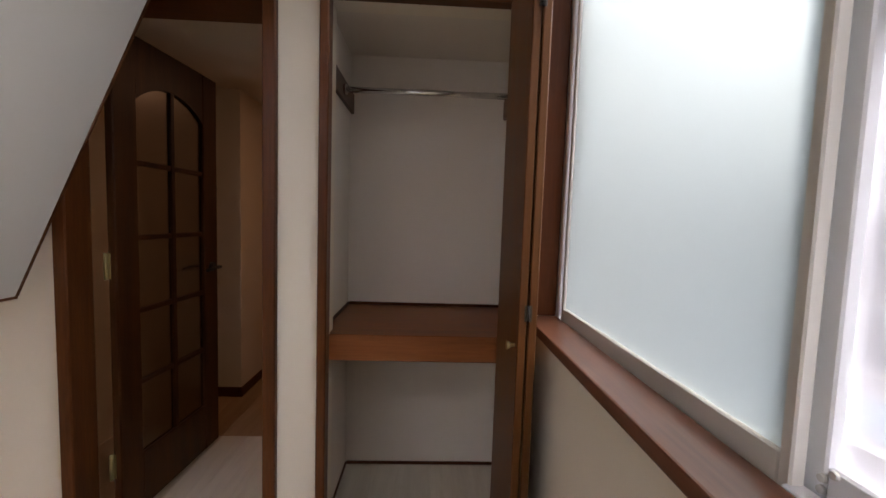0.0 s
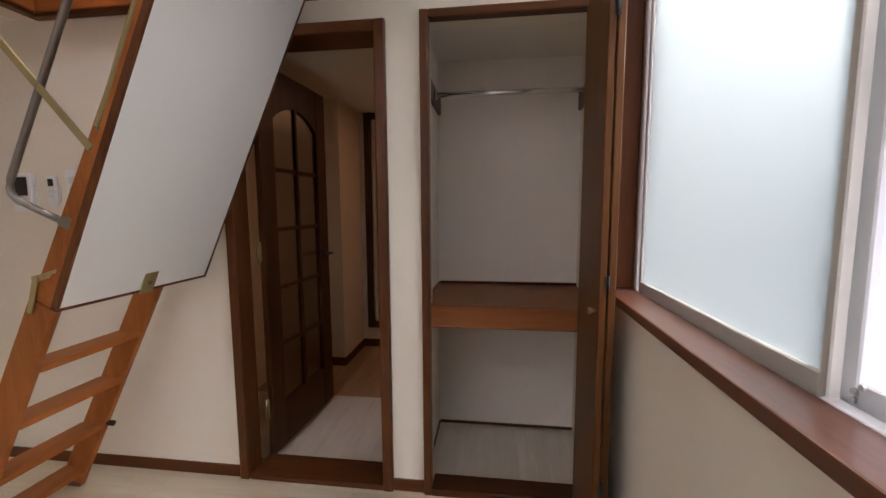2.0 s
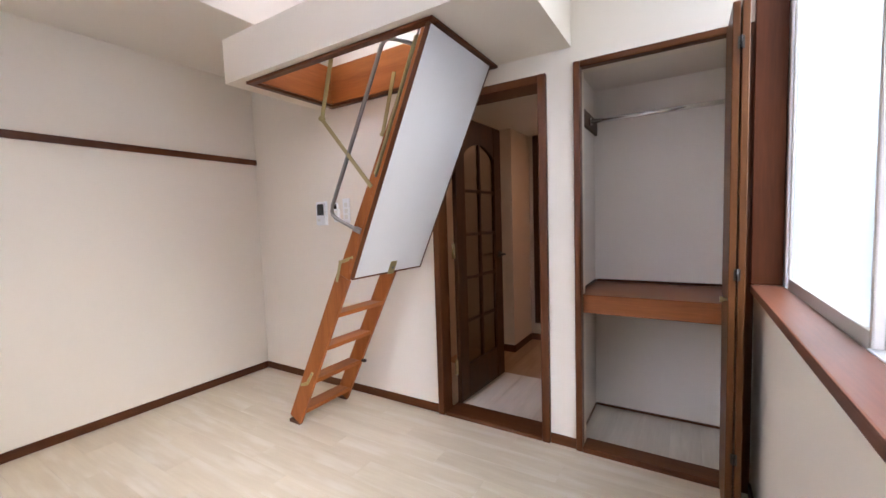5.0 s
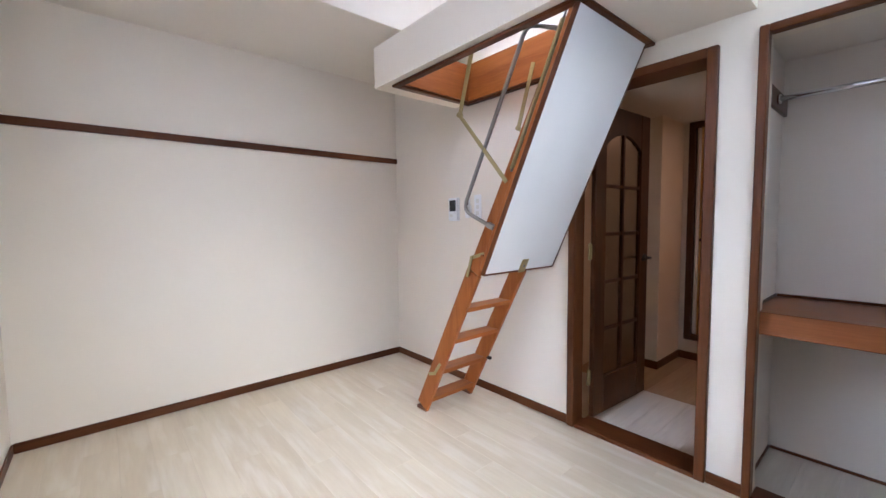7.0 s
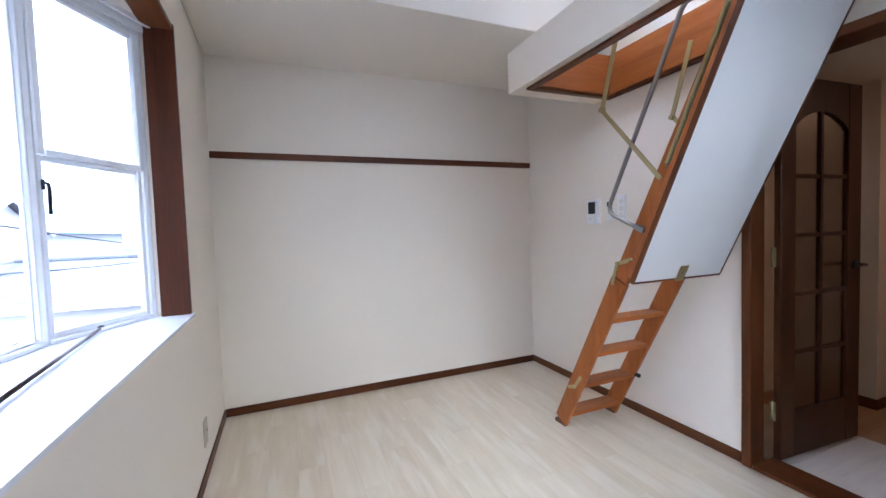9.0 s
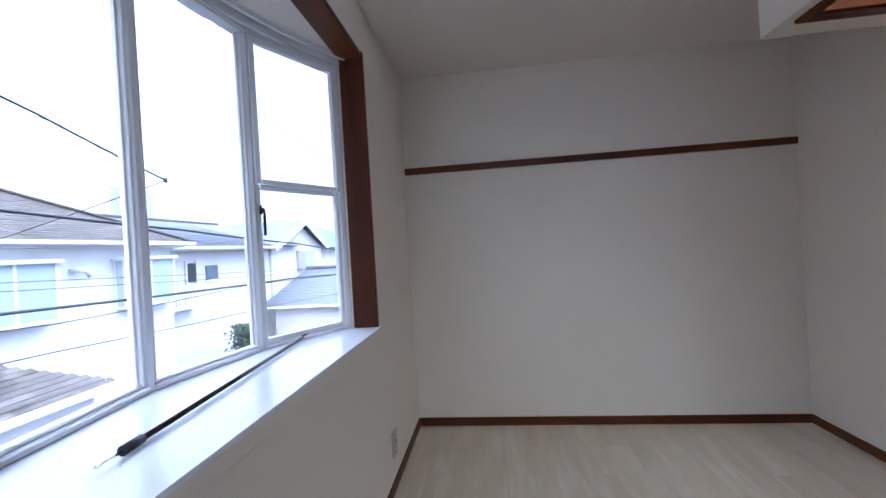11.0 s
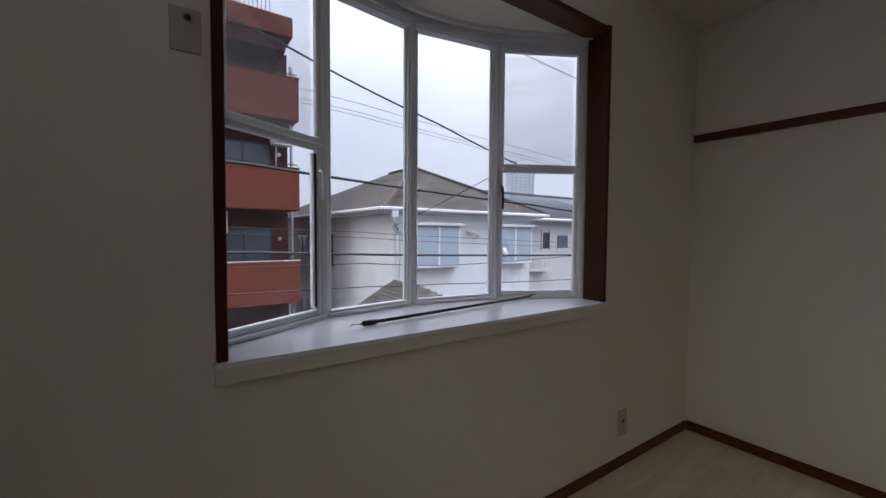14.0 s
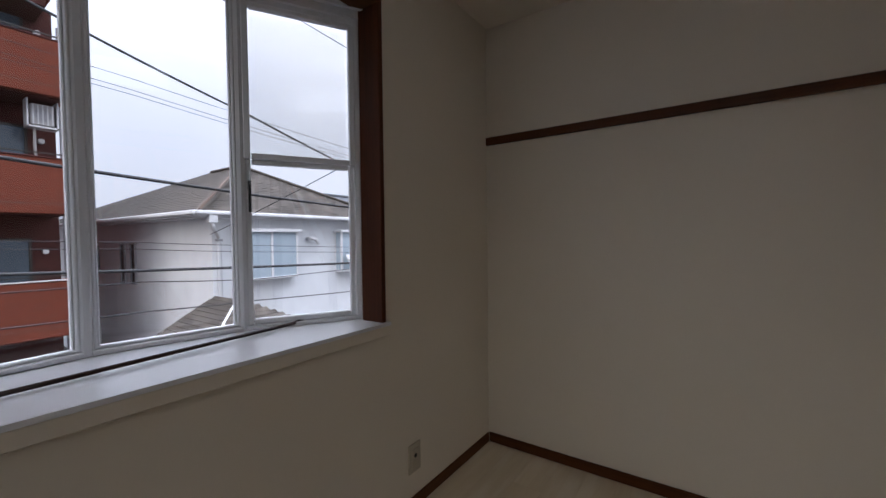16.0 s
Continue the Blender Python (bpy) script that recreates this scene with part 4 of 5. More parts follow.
# the rod left lying on the sill
pa, pb = Vector((0.815, -0.150, BZ + 0.012)), Vector((-0.315, -0.275, BZ + 0.012))
dv = (pb - pa).normalized()
stick = thing("window_pole", "thin dark telescopic rod lying on the white sill", "rod")
part("shaft", cyl_bm(pa + dv * 0.07, pb - dv * 0.10, 0.0065, sides=14), M_POLE, stick)
part("grip", cyl_bm(pb - dv * 0.11, pb, 0.0105, 0.011, 16), M_BLACK, stick, "black foam grip")
part("collar", cyl_bm(pa + dv * 0.035, pa + dv * 0.085, 0.0105, sides=16), M_BLACK, stick)
part("wire_hook", tube_bm([pa + dv * 0.04, pa + dv * 0.01, pa + Vector((0.012, 0.006, 0.004)), pa + Vector((0.018, 0.0, -0.002)), pa + Vector((0.012, -0.012, -0.006))], 0.0028, 8), M_CHROME, stick, "bent chrome hook end")

# ---- bathroom door at the end of the passage ----
bath = thing("bath_door", "dark brown framed narrow door with a tall glass pane", "door")
for x0, x1, nm in ((0.535, 0.59, "stile"), (1.12, 1.175, "stile")):
    part(nm, box_bm((x0, 4.405, 0.19), (x1, 4.449, 2.115), 0.004), M_DOOR, bath)
part("rail", box_bm((0.59, 4.407, 0.19), (1.12, 4.447, 0.25), 0.004), M_DOOR, bath)
part("rail", box_bm((0.59, 4.407, 2.06), (1.12, 4.447, 2.115), 0.004), M_DOOR, bath)
part("inner_frame", box_bm((0.605, 4.415, 0.25), (0.63, 4.44, 2.06), 0.003), M_ALU, bath, "silver aluminium inner frame")
part("panel", box_bm((0.63, 4.42, 0.25), (1.12, 4.43, 2.06)), M_AMBER, bath, "amber textured pane")
part("cross_handle", box_bm((0.64, 4.395, 1.08), (0.84, 4.42, 1.105), 0.004), M_BLACK, bath)

# ---- ground, houses and wires outside ----
G = -3.6
piece("ground", box_bm((-400, -400, G - 0.5), (400, 400, G)), M_ASPHALT, "grey asphalt street and yards", "ground")


def hip_roof(bm, x0, x1, y0, y1, z, peak0, peak1, thick=0.10):
    """A hipped roof over a rectangle, its ridge from peak0 to peak1."""
    c = [bm.verts.new(p) for p in ((x0, y0, z), (x1, y0, z), (x1, y1, z), (x0, y1, z))]
    p, q = bm.verts.new(peak0), bm.verts.new(peak1)
    # peak0 is nearer y1, peak1 nearer y0
    for f in ((c[3], c[2], p), (c[2], c[1], q, p), (c[1], c[0], q), (c[0], c[3], p, q), (c[0], c[1], c[2], c[3])):
        bm.faces.new(f)
    bmesh.ops.recalc_face_normals(bm, faces=bm.faces)
    return bm


def far_window(parent, x0, x1, z0, z1, y, deep=0.35, panes=2):
    """A shallow projecting window with a little roof, on a wall that faces the room."""
    w = part("window", box_bm((x0, y, z0), (x1, y + deep, z0 + 0.07), 0.01), M_HWHITE, parent, "white boxed window with blue-grey panes")
    part("hood", box_bm((x0 - 0.08, y, z1), (x1 + 0.08, y + deep + 0.08, z1 + 0.09), 0.01), M_HWHITE, w)
    k = panes
    for i in range(k + 1):
        x = x0 + 0.03 + (x1 - x0 - 0.06) * i / k
        part("post", box_bm((x - 0.035, y + deep - 0.06, z0 + 0.07), (x + 0.035, y + deep, z1), 0.005), M_HWHITE, w)
    for s in (x0 + 0.005, x1 - 0.045):
        part("post", box_bm((s, y, z0 + 0.07), (s + 0.04, y + 0.06, z1), 0.005), M_HWHITE, w)
    for i in range(k):
        xa, xb = x0 + 0.05 + (x1 - x0 - 0.06) * i / k, x0 + 0.01 + (x1 - x0 - 0.06) * (i + 1) / k
        part("pane", box_bm((xa, y + deep - 0.035, z0 + 0.07), (xb, y + deep - 0.025, z1)), M_FARGLASS, w)
    part("side_pane", box_bm((x0 + 0.015, y + 0.06, z0 + 0.07), (x0 + 0.025, y + deep - 0.06, z1)), M_FARGLASS, w)
    part("side_pane", box_bm((x1 - 0.025, y + 0.06, z0 + 0.07), (x1 - 0.015, y + deep - 0.06, z1)), M_FARGLASS, w)
    return w


def slates(c0, c1, p0, p1, rows, parent, mat, seed):
    """Courses of overlapping slates on the slope between the eave c0-c1 and the ridge p0-p1, joined."""
    rng = random.Random(seed)
    bm = bmesh.new()
    c0, c1, p0, p1 = Vector(c0), Vector(c1), Vector(p0), Vector(p1)
    for r in range(rows):
        f0, f1 = r / rows, min(1.0, (r + 1) / rows + 0.012)
        a, b = c0.lerp(p0, f0), c1.lerp(p1, f0)
        run, up = (b - a).length, ((p0 + p1) / 2 - (c0 + c1) / 2) * (f1 - f0)
        d = (b - a).normalized()
        x = -rng.random() * 0.3
        while x < run:
            w = 0.24 + rng.random() * 0.05
            u0, u1 = max(x, 0.0), min(x + w - 0.012, run)
            if u1 - u0 > 0.04:
                lift = Vector((0, 0, 0.016 + rng.random() * 0.010))
                q0, q1, thin = a + d * u0, a + d * u1, Vector((0, 0, 0.006))
                vs = [bm.verts.new(v) for v in (q0 + lift, q1 + lift, q1 + up + thin, q0 + up + thin, q0, q1)]
                bm.faces.new(vs[:4])
                bm.faces.new((vs[4], vs[5], vs[1], vs[0]))
            x += w
    return tagged(part("slates", bm, mat, parent, "weathered grey-brown slate courses"), kind="stuff")


house = thing("house", "pale grey rendered house with a hipped grey-brown slate roof", "house")
HWX0, HWX1, HWY1, HWY0 = -10.1, -4.2, -9.5, -25.0
EZ = 1.84
part("wall", box_bm((HWX0, HWY0, G), (HWX1, HWY1, EZ)), M_RENDER, house)
roof = part("roof", hip_roof(bmesh.new(), -10.5, -3.75, -25.4, -9.12, EZ + 0.13, (-6.1, -11.6, 3.60), (-6.1, -13.4, 3.60)), M_SLATE, house, "grey-brown slate hipped roof")
slates((-10.5, -9.12, EZ + 0.13), (-3.75, -9.12, EZ + 0.13), (-6.1, -11.6, 3.60), (-6.1, -11.6, 3.60), 27, roof, M_SLATE, 4)
slates((-3.75, -25.4, EZ + 0.13), (-3.75, -9.12, EZ + 0.13), (-6.1, -13.4, 3.60), (-6.1, -11.6, 3.60), 25, roof, M_SLATE, 5)
part("hip_cap", tube_bm([(-3.75, -9.12, EZ + 0.15), (-6.1, -11.6, 3.63)], 0.045, 6), M_RUST, roof, "rust-coloured hip tiles")
part("hip_cap", tube_bm([(-10.5, -9.12, EZ + 0.17), (-6.1, -11.6, 3.65)], 0.05, 6), M_SLATE, roof)
part("ridge_cap", beam_bm((-6.1, -11.6, 3.62), (-6.1, -13.4, 3.62), 0.18, 0.07, 0.02), M_SLATE, roof)
part("fascia", box_bm((-10.5, -9.2, EZ), (-3.7, -9.08, EZ + 0.13), 0.01), M_HWHITE, house)
part("fascia", box_bm((-3.78, -25.4, EZ), (-3.66, -9.2, EZ + 0.13), 0.01), M_HWHITE, house)
part("soffit", box_bm((-10.45, -25.3, EZ - 0.03), (-3.8, -9.2, EZ - 0.002)), M_HWHITE, house)
for p in (((-10.6, -9.02, EZ + 0.06), (-3.62, -9.02, EZ + 0.09)), ((-3.62, -9.02, EZ + 0.09), (-3.62, -25.4, EZ + 0.06))):
    part("gutter", beam_bm(p[0], p[1], 0.12, 0.10, 0.02), M_HWHITE, house)
dp = part("downpipe", box_bm((-4.12, -9.16, EZ - 0.16), (-3.92, -8.98, EZ + 0.06), 0.01), M_HWHITE, house, "white plastic rain downpipe")
part("pipe", tube_bm([(-4.02, -9.06, EZ - 0.14), (-4.05, -9.1, EZ - 0.28), (-4.32, -9.40, EZ - 0.48), (-4.34, -9.42, EZ - 0.7), (-4.34, -9.42, G)], 0.055, 10), M_HWHITE, dp)
far_window(house, -6.50, -4.82, 0.14, 1.46, HWY1)
far_window(house, -9.85, -8.15, 0.14, 1.46, HWY1)
part("vent_hood", tube_bm([(-7.05, -9.48, 1.25), (-7.05, -9.35, 1.28), (-7.25, -9.30, 1.25), (-7.35, -9.30, 1.1)], 0.06, 10), M_HWHITE, house)
part("satellite_dish", cyl_bm((-8.30, -9.0, 0.55), (-8.36, -8.93, 0.58), 0.20, 0.16, 20), M_HWHITE, house, "small white satellite dish")
for y in (-15.75, -14.8):
    sl_w = part("slot_window", box_bm((HWX1 - 0.02, y - 0.17, -0.15), (HWX1 + 0.03, y + 0.17, 1.12), 0.01), M_DARKGLASS, house, "narrow slot window in a grey frame")
    for z0, z1 in ((-0.20, -0.15), (1.12, 1.17)):
        part("frame", box_bm((HWX1 - 0.02, y - 0.21, z0), (HWX1 + 0.06, y + 0.21, z1), 0.005), M_GREYM, sl_w)
    for dy in (-0.21, 0.17):
        part("frame", box_bm((HWX1 - 0.02, y + dy, -0.15), (HWX1 + 0.06, y + dy + 0.04, 1.12), 0.005), M_GREYM, sl_w)
for y0, y1, z0, z1 in ((-20.0, -18.3, 0.2, 1.08), (-14.3, -13.7, -2.9, -2.0)):
    ew = part("window", box_bm((HWX1 - 0.02, y0, z0), (HWX1 + 0.03, y1, z1), 0.01), M_DARKGLASS, house)
    part("frame", box_bm((HWX1 - 0.02, (y0 + y1) / 2 - 0.03, z0), (HWX1 + 0.05, (y0 + y1) / 2 + 0.03, z1), 0.005), M_GREYM, ew)
    part("sill", box_bm((HWX1 - 0.02, y0 - 0.06, z0 - 0.06), (HWX1 + 0.08, y1 + 0.06, z0), 0.005), M_GREYM, ew)
part("utility_box", box_bm((HWX1 - 0.01, -19.6, -2.95), (HWX1 + 0.25, -18.4, -2.0), 0.02), M_CONC, house, "pale grey wall-hung utility cabinet")
for z in (-0.55, 1.25):
    part("pipe_clip", box_bm((-4.41, -9.50, z - 0.03), (-4.27, -9.36, z + 0.03), 0.005), M_GREYM, dp)

porch = thing("porch", "low entrance porch with a hipped slate roof", "porch")
part("wall", box_bm((-5.4, -9.49, G), (-3.05, -7.2, -1.02)), M_RENDER, porch)
pr = part("roof", hip_roof(bmesh.new(), -5.65, -2.85, -9.49, -6.95, -0.98, (-4.2, -8.3, -0.18), (-4.2, -9.4, -0.18)), M_SLATE, porch)
slates((-5.65, -6.95, -0.98), (-2.85, -6.95, -0.98), (-4.2, -8.3, -0.18), (-4.2, -8.3, -0.18), 11, pr, M_SLATE, 9)
slates((-2.85, -9.49, -0.98), (-2.85, -6.95, -0.98), (-4.2, -9.4, -0.18), (-4.2, -8.3, -0.18), 11, pr, M_SLATE, 10)
part("hip_cap", beam_bm((-2.85, -6.95, -0.94), (-4.2, -8.3, -0.14), 0.055, 0.03, 0.008), M_HWHITE, pr)
part("fascia", box_bm((-5.7, -6.98, -1.10), (-2.80, -6.86, -0.97), 0.01), M_HWHITE, porch)
part("fascia", box_bm((-2.90, -9.49, -1.10), (-2.78, -6.98, -0.97), 0.01), M_HWHITE, porch)

annex = thing("house", "white rendered neighbouring house with a grey tiled roof", "house")
part("wall", box_bm((-17.0, -20.0, G), (-10.12, -10.2, 1.80)), M_RENDER_W, annex)
arb = bmesh.new()
av = [arb.verts.new(p) for p in ((-10.11, -9.8, 1.86), (-19.5, -9.8, 1.86), (-19.5, -20.4, 1.86), (-10.11, -20.4, 1.86), (-11.4, -14.6, 3.35), (-19.4, -14.6, 3.35))]
for f in ((0, 1, 5, 4), (2, 3, 4, 5), (1, 2, 5), (3, 0, 4), (3, 2, 1, 0)):
    arb.faces.new([av[k] for k in f])
bmesh.ops.recalc_face_normals(arb, faces=arb.faces)
ar = part("roof", arb, M_TILE, annex, "grey pantiled roof")
part("ridge_cap", beam_bm((-11.4, -14.6, 3.38), (-19.4, -14.6, 3.38), 0.25, 0.12, 0.02), M_TILE, ar)
part("fascia", box_bm((-17.4, -9.86, 1.72), (-10.11, -9.74, 1.86), 0.01), M_HWHITE, annex)
part("window", box_bm((-12.0, -10.22, 0.60), (-11.55, -10.15, 1.27), 0.01), M_DARKGLASS, annex)
wf = part("window", box_bm((-13.2, -10.22, 0.6), (-12.55, -10.15, 1.15), 0.01), M_BLOCKGLASS, annex)
part("frame", box_bm((-13.27, -10.21, 0.53), (-12.48, -10.13, 0.60), 0.005), M_HWHITE, wf)
rl = part("railing", box_bm((-11.75, -9.93, 0.38), (-9.85, -9.89, 0.42), 0.005), M_HWHITE, annex, "white metal balcony railing")
part("rail", box_bm((-11.75, -9.93, -0.22), (-9.85, -9.89, -0.18), 0.005), M_HWHITE, rl)
for k in range(14):
    part("bar", box_bm((-11.72 + 0.142 * k, -9.922, -0.18), (-11.70 + 0.142 * k, -9.898, 0.38)), M_HWHITE, rl)
part("deck", box_bm((-11.75, -10.2, -0.32), (-9.85, -9.89, -0.23), 0.01), M_RENDER_W, annex)
for k, (x0, x1) in enumerate(((-12.06, -12.0), (-11.55, -11.49))):
    part("frame", box_bm((x0, -10.21, 0.56), (x1, -10.12, 1.36), 0.005), M_HWHITE, annex)
part("eave_gutter", beam_bm((-10.12, -9.72, 1.80), (-17.3, -9.72, 1.80), 0.10, 0.09, 0.02), M_HWHITE, annex)
for k in range(16):
    part("tile_course", beam_bm((-10.2 - 0.078 * k, -9.8 - 0.30 * k, 1.885 + 0.09 * k), (-17.0, -9.8 - 0.30 * k, 1.885 + 0.09 * k), 0.06, 0.045), M_TILE, ar)

carport = thing("carport", "long low white framed lean-to with pale panels", "lean-to")
part("top_rail", beam_bm((-9.5, -7.6, -2.0), (-17.5, -8.4, -2.0), 0.35, 0.12, 0.01), M_HWHITE, carport)
part("panel", beam_bm((-9.5, -7.7, -2.6), (-17.5, -8.5, -2.6), 0.05, 1.1, 0.0), M_FARGLASS, carport)
for k in range(6):
    x = -9.5 - 1.6 * k
    part("post", box_bm((x - 0.05, -7.68 - 0.08 * k * 2, G), (x + 0.05, -7.5 - 0.08 * k * 2, -2.0), 0.01), M_HWHITE, carport)

gable = thing("house", "white gabled house wing with grey tiled slopes", "house")
GX0, GX1, GXM, GY, GE, GP = -23.3, -17.05, -20.2, -10.1, 1.85, 3.25
part("wall", box_bm((GX0 + 0.35, -20.0, G), (GX1, GY, GE)), M_RENDER_W, gable)
gb = bmesh.new()
tri = [(GX0 + 0.35, GY, GE), (GX1, GY, GE), (GXM, GY, GP - 0.12)]
va = [gb.verts.new(q) for q in tri]
vb = [gb.verts.new((q[0], q[1] - 8, q[2])) for q in tri]
gb.faces.new(va)
gb.faces.new(vb[::-1])
for i in range(3):
    gb.faces.new((va[i], va[(i + 1) % 3], vb[(i + 1) % 3], vb[i]))
bmesh.ops.recalc_face_normals(gb, faces=gb.faces)
part("gable_wall", gb, M_RENDER_W, gable)
for xe in (GX0, GX1 + 0.25):
    bmr = bmesh.new()
    vs = [bmr.verts.new(q) for q in ((GXM, GY + 0.35, GP), (xe, GY + 0.35, GE - 0.12), (xe, GY - 9, GE - 0.12), (GXM, GY - 9, GP))]
    vt = [bmr.verts.new((v.co.x, v.co.y, v.co.z + 0.14)) for v in vs]
    bmr.faces.new(vs)
    bmr.faces.new(vt[::-1])
    for i in range(4):
        bmr.faces.new((vs[i], vs[(i + 1) % 4], vt[(i + 1) % 4], vt[i]))
    bmesh.ops.recalc_face_normals(bmr, faces=bmr.faces)
    slope = part("roof_slope", bmr, M_TILE, gable, "grey tiled roof slope")
    part("bargeboard", beam_bm((GXM, GY + 0.38, GP - 0.02), (xe, GY + 0.38, GE - 0.14), 0.05, 0.24, up=(0, 0, 1)), M_HWHITE, slope)
gw = part("window", box_bm((-21.7, GY - 0.02, 0.62), (-20.6, GY + 0.05, 1.58), 0.02), M_FARGLASS, gable)
part("shutter_box", box_bm((-20.6, GY, 0.55), (-19.6, GY + 0.14, 1.62), 0.02), M_GREYM, gw, "grey sliding shutter case")
part("sill", box_bm((-21.8, GY, 0.55), (-20.6, GY + 0.12, 0.62), 0.01), M_HWHITE, gw)

low_house = thing("house", "low white house under a blue-grey tiled roof", "house")
part("wall", box_bm((-22.0, -9.7, G), (-16.4, -2.0, -0.9)), M_RENDER_W, low_house)
lr = part("roof", hip_roof(bmesh.new(), -22.6, -15.8, -10.0, -1.6, -0.95, (-19.0, -3.5, 0.6), (-19.0, -9.2, 0.6)), M_TILE, low_house, "blue-grey tiled hipped roof")
slates((-15.8, -10.0, -0.95), (-15.8, -1.6, -0.95), (-19.0, -9.2, 0.6), (-19.0, -3.5, 0.6), 14, lr, M_TILE, 21)
part("ridge_cap", beam_bm((-19.0, -9.25, 0.66), (-19.0, -3.45, 0.66), 0.22, 0.16, 0.03), M_TILE, lr)
part("fascia", box_bm((-15.86, -10.0, -1.06), (-15.78, -1.6, -0.95), 0.01), M_HWHITE, low_house)
far_house = thing("house", "distant house with a green-blue metal roof", "house")
part("wall", box_bm((-60.0, -26.0, G), (-43.0, -18.0, 2.2)), M_RENDER_W, far_house)
part("roof", hip_roof(bmesh.new(), -61.0, -41.5, -27.0, -17.0, 2.2, (-46.0, -20.0, 4.8), (-46.0, -24.0, 4.8)), M_TEAL, far_house)

red = thing("apartment_building", "red brick apartment block with deep balconies", "apartment block")
# recessed wall in the darkened brick; slabs, soffit and upper copings share it
part("wall", box_bm((-2.12, -24.0, G), (14.0, -13.4, 7.3)), M_BRICK_SHADED, red, "red brick wall darkened as in balcony shade")
for z0, z1 in ((-4.1, -2.75), (-1.06, 0.30), (1.92, 3.25), (4.74, 6.08)):
    b = part("balcony", box_bm((-2.15, -12.14, z0), (12.0, -12.0, z1), 0.02), M_BRICK, red, "red brick balcony parapet")
    part("side", box_bm((-2.15, -12.90, z0), (-2.01, -12.14, z1), 0.02), M_BRICK, b)
    part("coping", box_bm((-2.17, -12.16, z1), (12.0, -11.98, z1 + 0.03), 0.01), M_BRICK_SHADED if z0 > 1 else M_CONC, b)
    part("drip_line", box_bm((-2.152, -12.003, z0 + 0.235), (12.0, -11.996, z0 + 0.252)), M_RUST, b)
    part("slab", box_bm((-2.0, -13.39, z0 - 0.02), (12.0, -12.15, z0 + 0.13)), M_BRICK_SHADED, b)
    part("handrail", beam_bm((-2.10, -12.07, z1 + 0.12), (12.0, -12.07, z1 + 0.12), 0.03, 0.03), M_HINGE, b)
part("roof_parapet", box_bm((-1.98, -24.0, 7.3), (14.0, -12.0, 7.92), 0.02), M_BRICK, red)
part("roof_soffit", prism_bm([(-1.80, -13.41), (-1.80, -12.2), (14.0, -12.2), (14.0, -13.41)], 6.92, 7.30), M_BRICK_SHADED, red)
rf = part("roof_railing", beam_bm((-1.4, -12.4, 8.75), (14.0, -12.4, 8.75), 0.04, 0.04), M_GREYM, red, "thin grey rooftop railing")
for k in range(26):
    part("bar", box_bm((-1.4 + 0.12 * k, -12.41, 7.92), (-1.38 + 0.12 * k, -12.39, 8.74)), M_GREYM, rf)
for z, h in ((-0.85, 2.2), (2.1, 2.12), (4.95, 2.05)):
    for x in (-1.58, 1.5, 4.5):
        w = part("window", box_bm((x, -13.45, z), (x + 1.75, -13.37, z + h), 0.02), M_BLOCKGLASS, red, "tall sliding balcony window")
        for k in range(3):
            part("post", box_bm((x + 0.84 * k, -13.385, z), (x + 0.84 * k + 0.06, -13.34, z + h), 0.005), M_HINGE, w)
        part("head", box_bm((x, -13.385, z + h - 0.06), (x + 1.75, -13.335, z + h), 0.005), M_HINGE, w)
    part("wall_lamp", cyl_bm((-1.83, -13.40, z + h - 0.35), (-1.83, -13.30, z + h - 0.35), 0.07, 0.06, 12), M_HWHITE, red)
for x, z in ((-2.0, 4.10), (-0.14, 1.25), (2.4, 4.10)):
    ac = part("condenser_unit", box_bm((x + 0.07, -12.78, z), (x + 0.50, -12.48, z + 0.52), 0.03), M_CONC, red, "pale hanging air conditioner unit")
    part("fan_grille", cyl_bm((x + 0.28, -12.48, z + 0.26), (x + 0.28, -12.465, z + 0.26), 0.16, sides=20), M_GREYM, ac)
    for k in range(5):
        part("guard_bar", box_bm((x + 0.10 + 0.085 * k, -12.462, z + 0.02), (x + 0.125 + 0.085 * k, -12.45, z + 0.50)), M_HWHITE, ac)
    for xa in (x, x + 0.535):
        part("hanger", box_bm((xa, -12.80, z - 0.06), (xa + 0.035, -12.44, z + 0.62), 0.004), M_HWHITE, ac)
    part("tray", box_bm((x, -12.80, z - 0.06), (x + 0.57, -12.44, z - 0.02), 0.004), M_HWHITE, ac)
    part("hose", tube_bm([(x + 0.4, -12.7, z - 0.05), (x + 0.4, -12.72, z - 0.5), (x + 0.38, -12.75, z - 0.9)], 0.03, 8), M_CONC, ac)
part("downpipe", cyl_bm((-2.22, -13.3, G), (-2.22, -13.3, 6.9), 0.05, sides=10), M_GREYM, red)

lean = thing("lean_to", "low grey ribbed metal lean-to roof below the brick block", "lean-to")
part("roof_sheet", beam_bm((0.3, -9.5, -2.52), (0.3, -12.0, -2.30), 5.8, 0.05, up=(0, 0, 1)), M_SHEET, lean)
for k in range(6):
    y = -9.55 - 0.48 * k
    part("rib", box_bm((-2.6, y - 0.03, -2.49 - 0.088 * (y + 9.5)), (3.2, y + 0.03, -2.43 - 0.088 * (y + 9.5))), M_GREYM, lean)
for x in (-2.5, 0.3, 3.1):
    part("post", box_bm((x - 0.05, -9.65, G), (x + 0.05, -9.55, -2.53), 0.005), M_GREYM, lean)

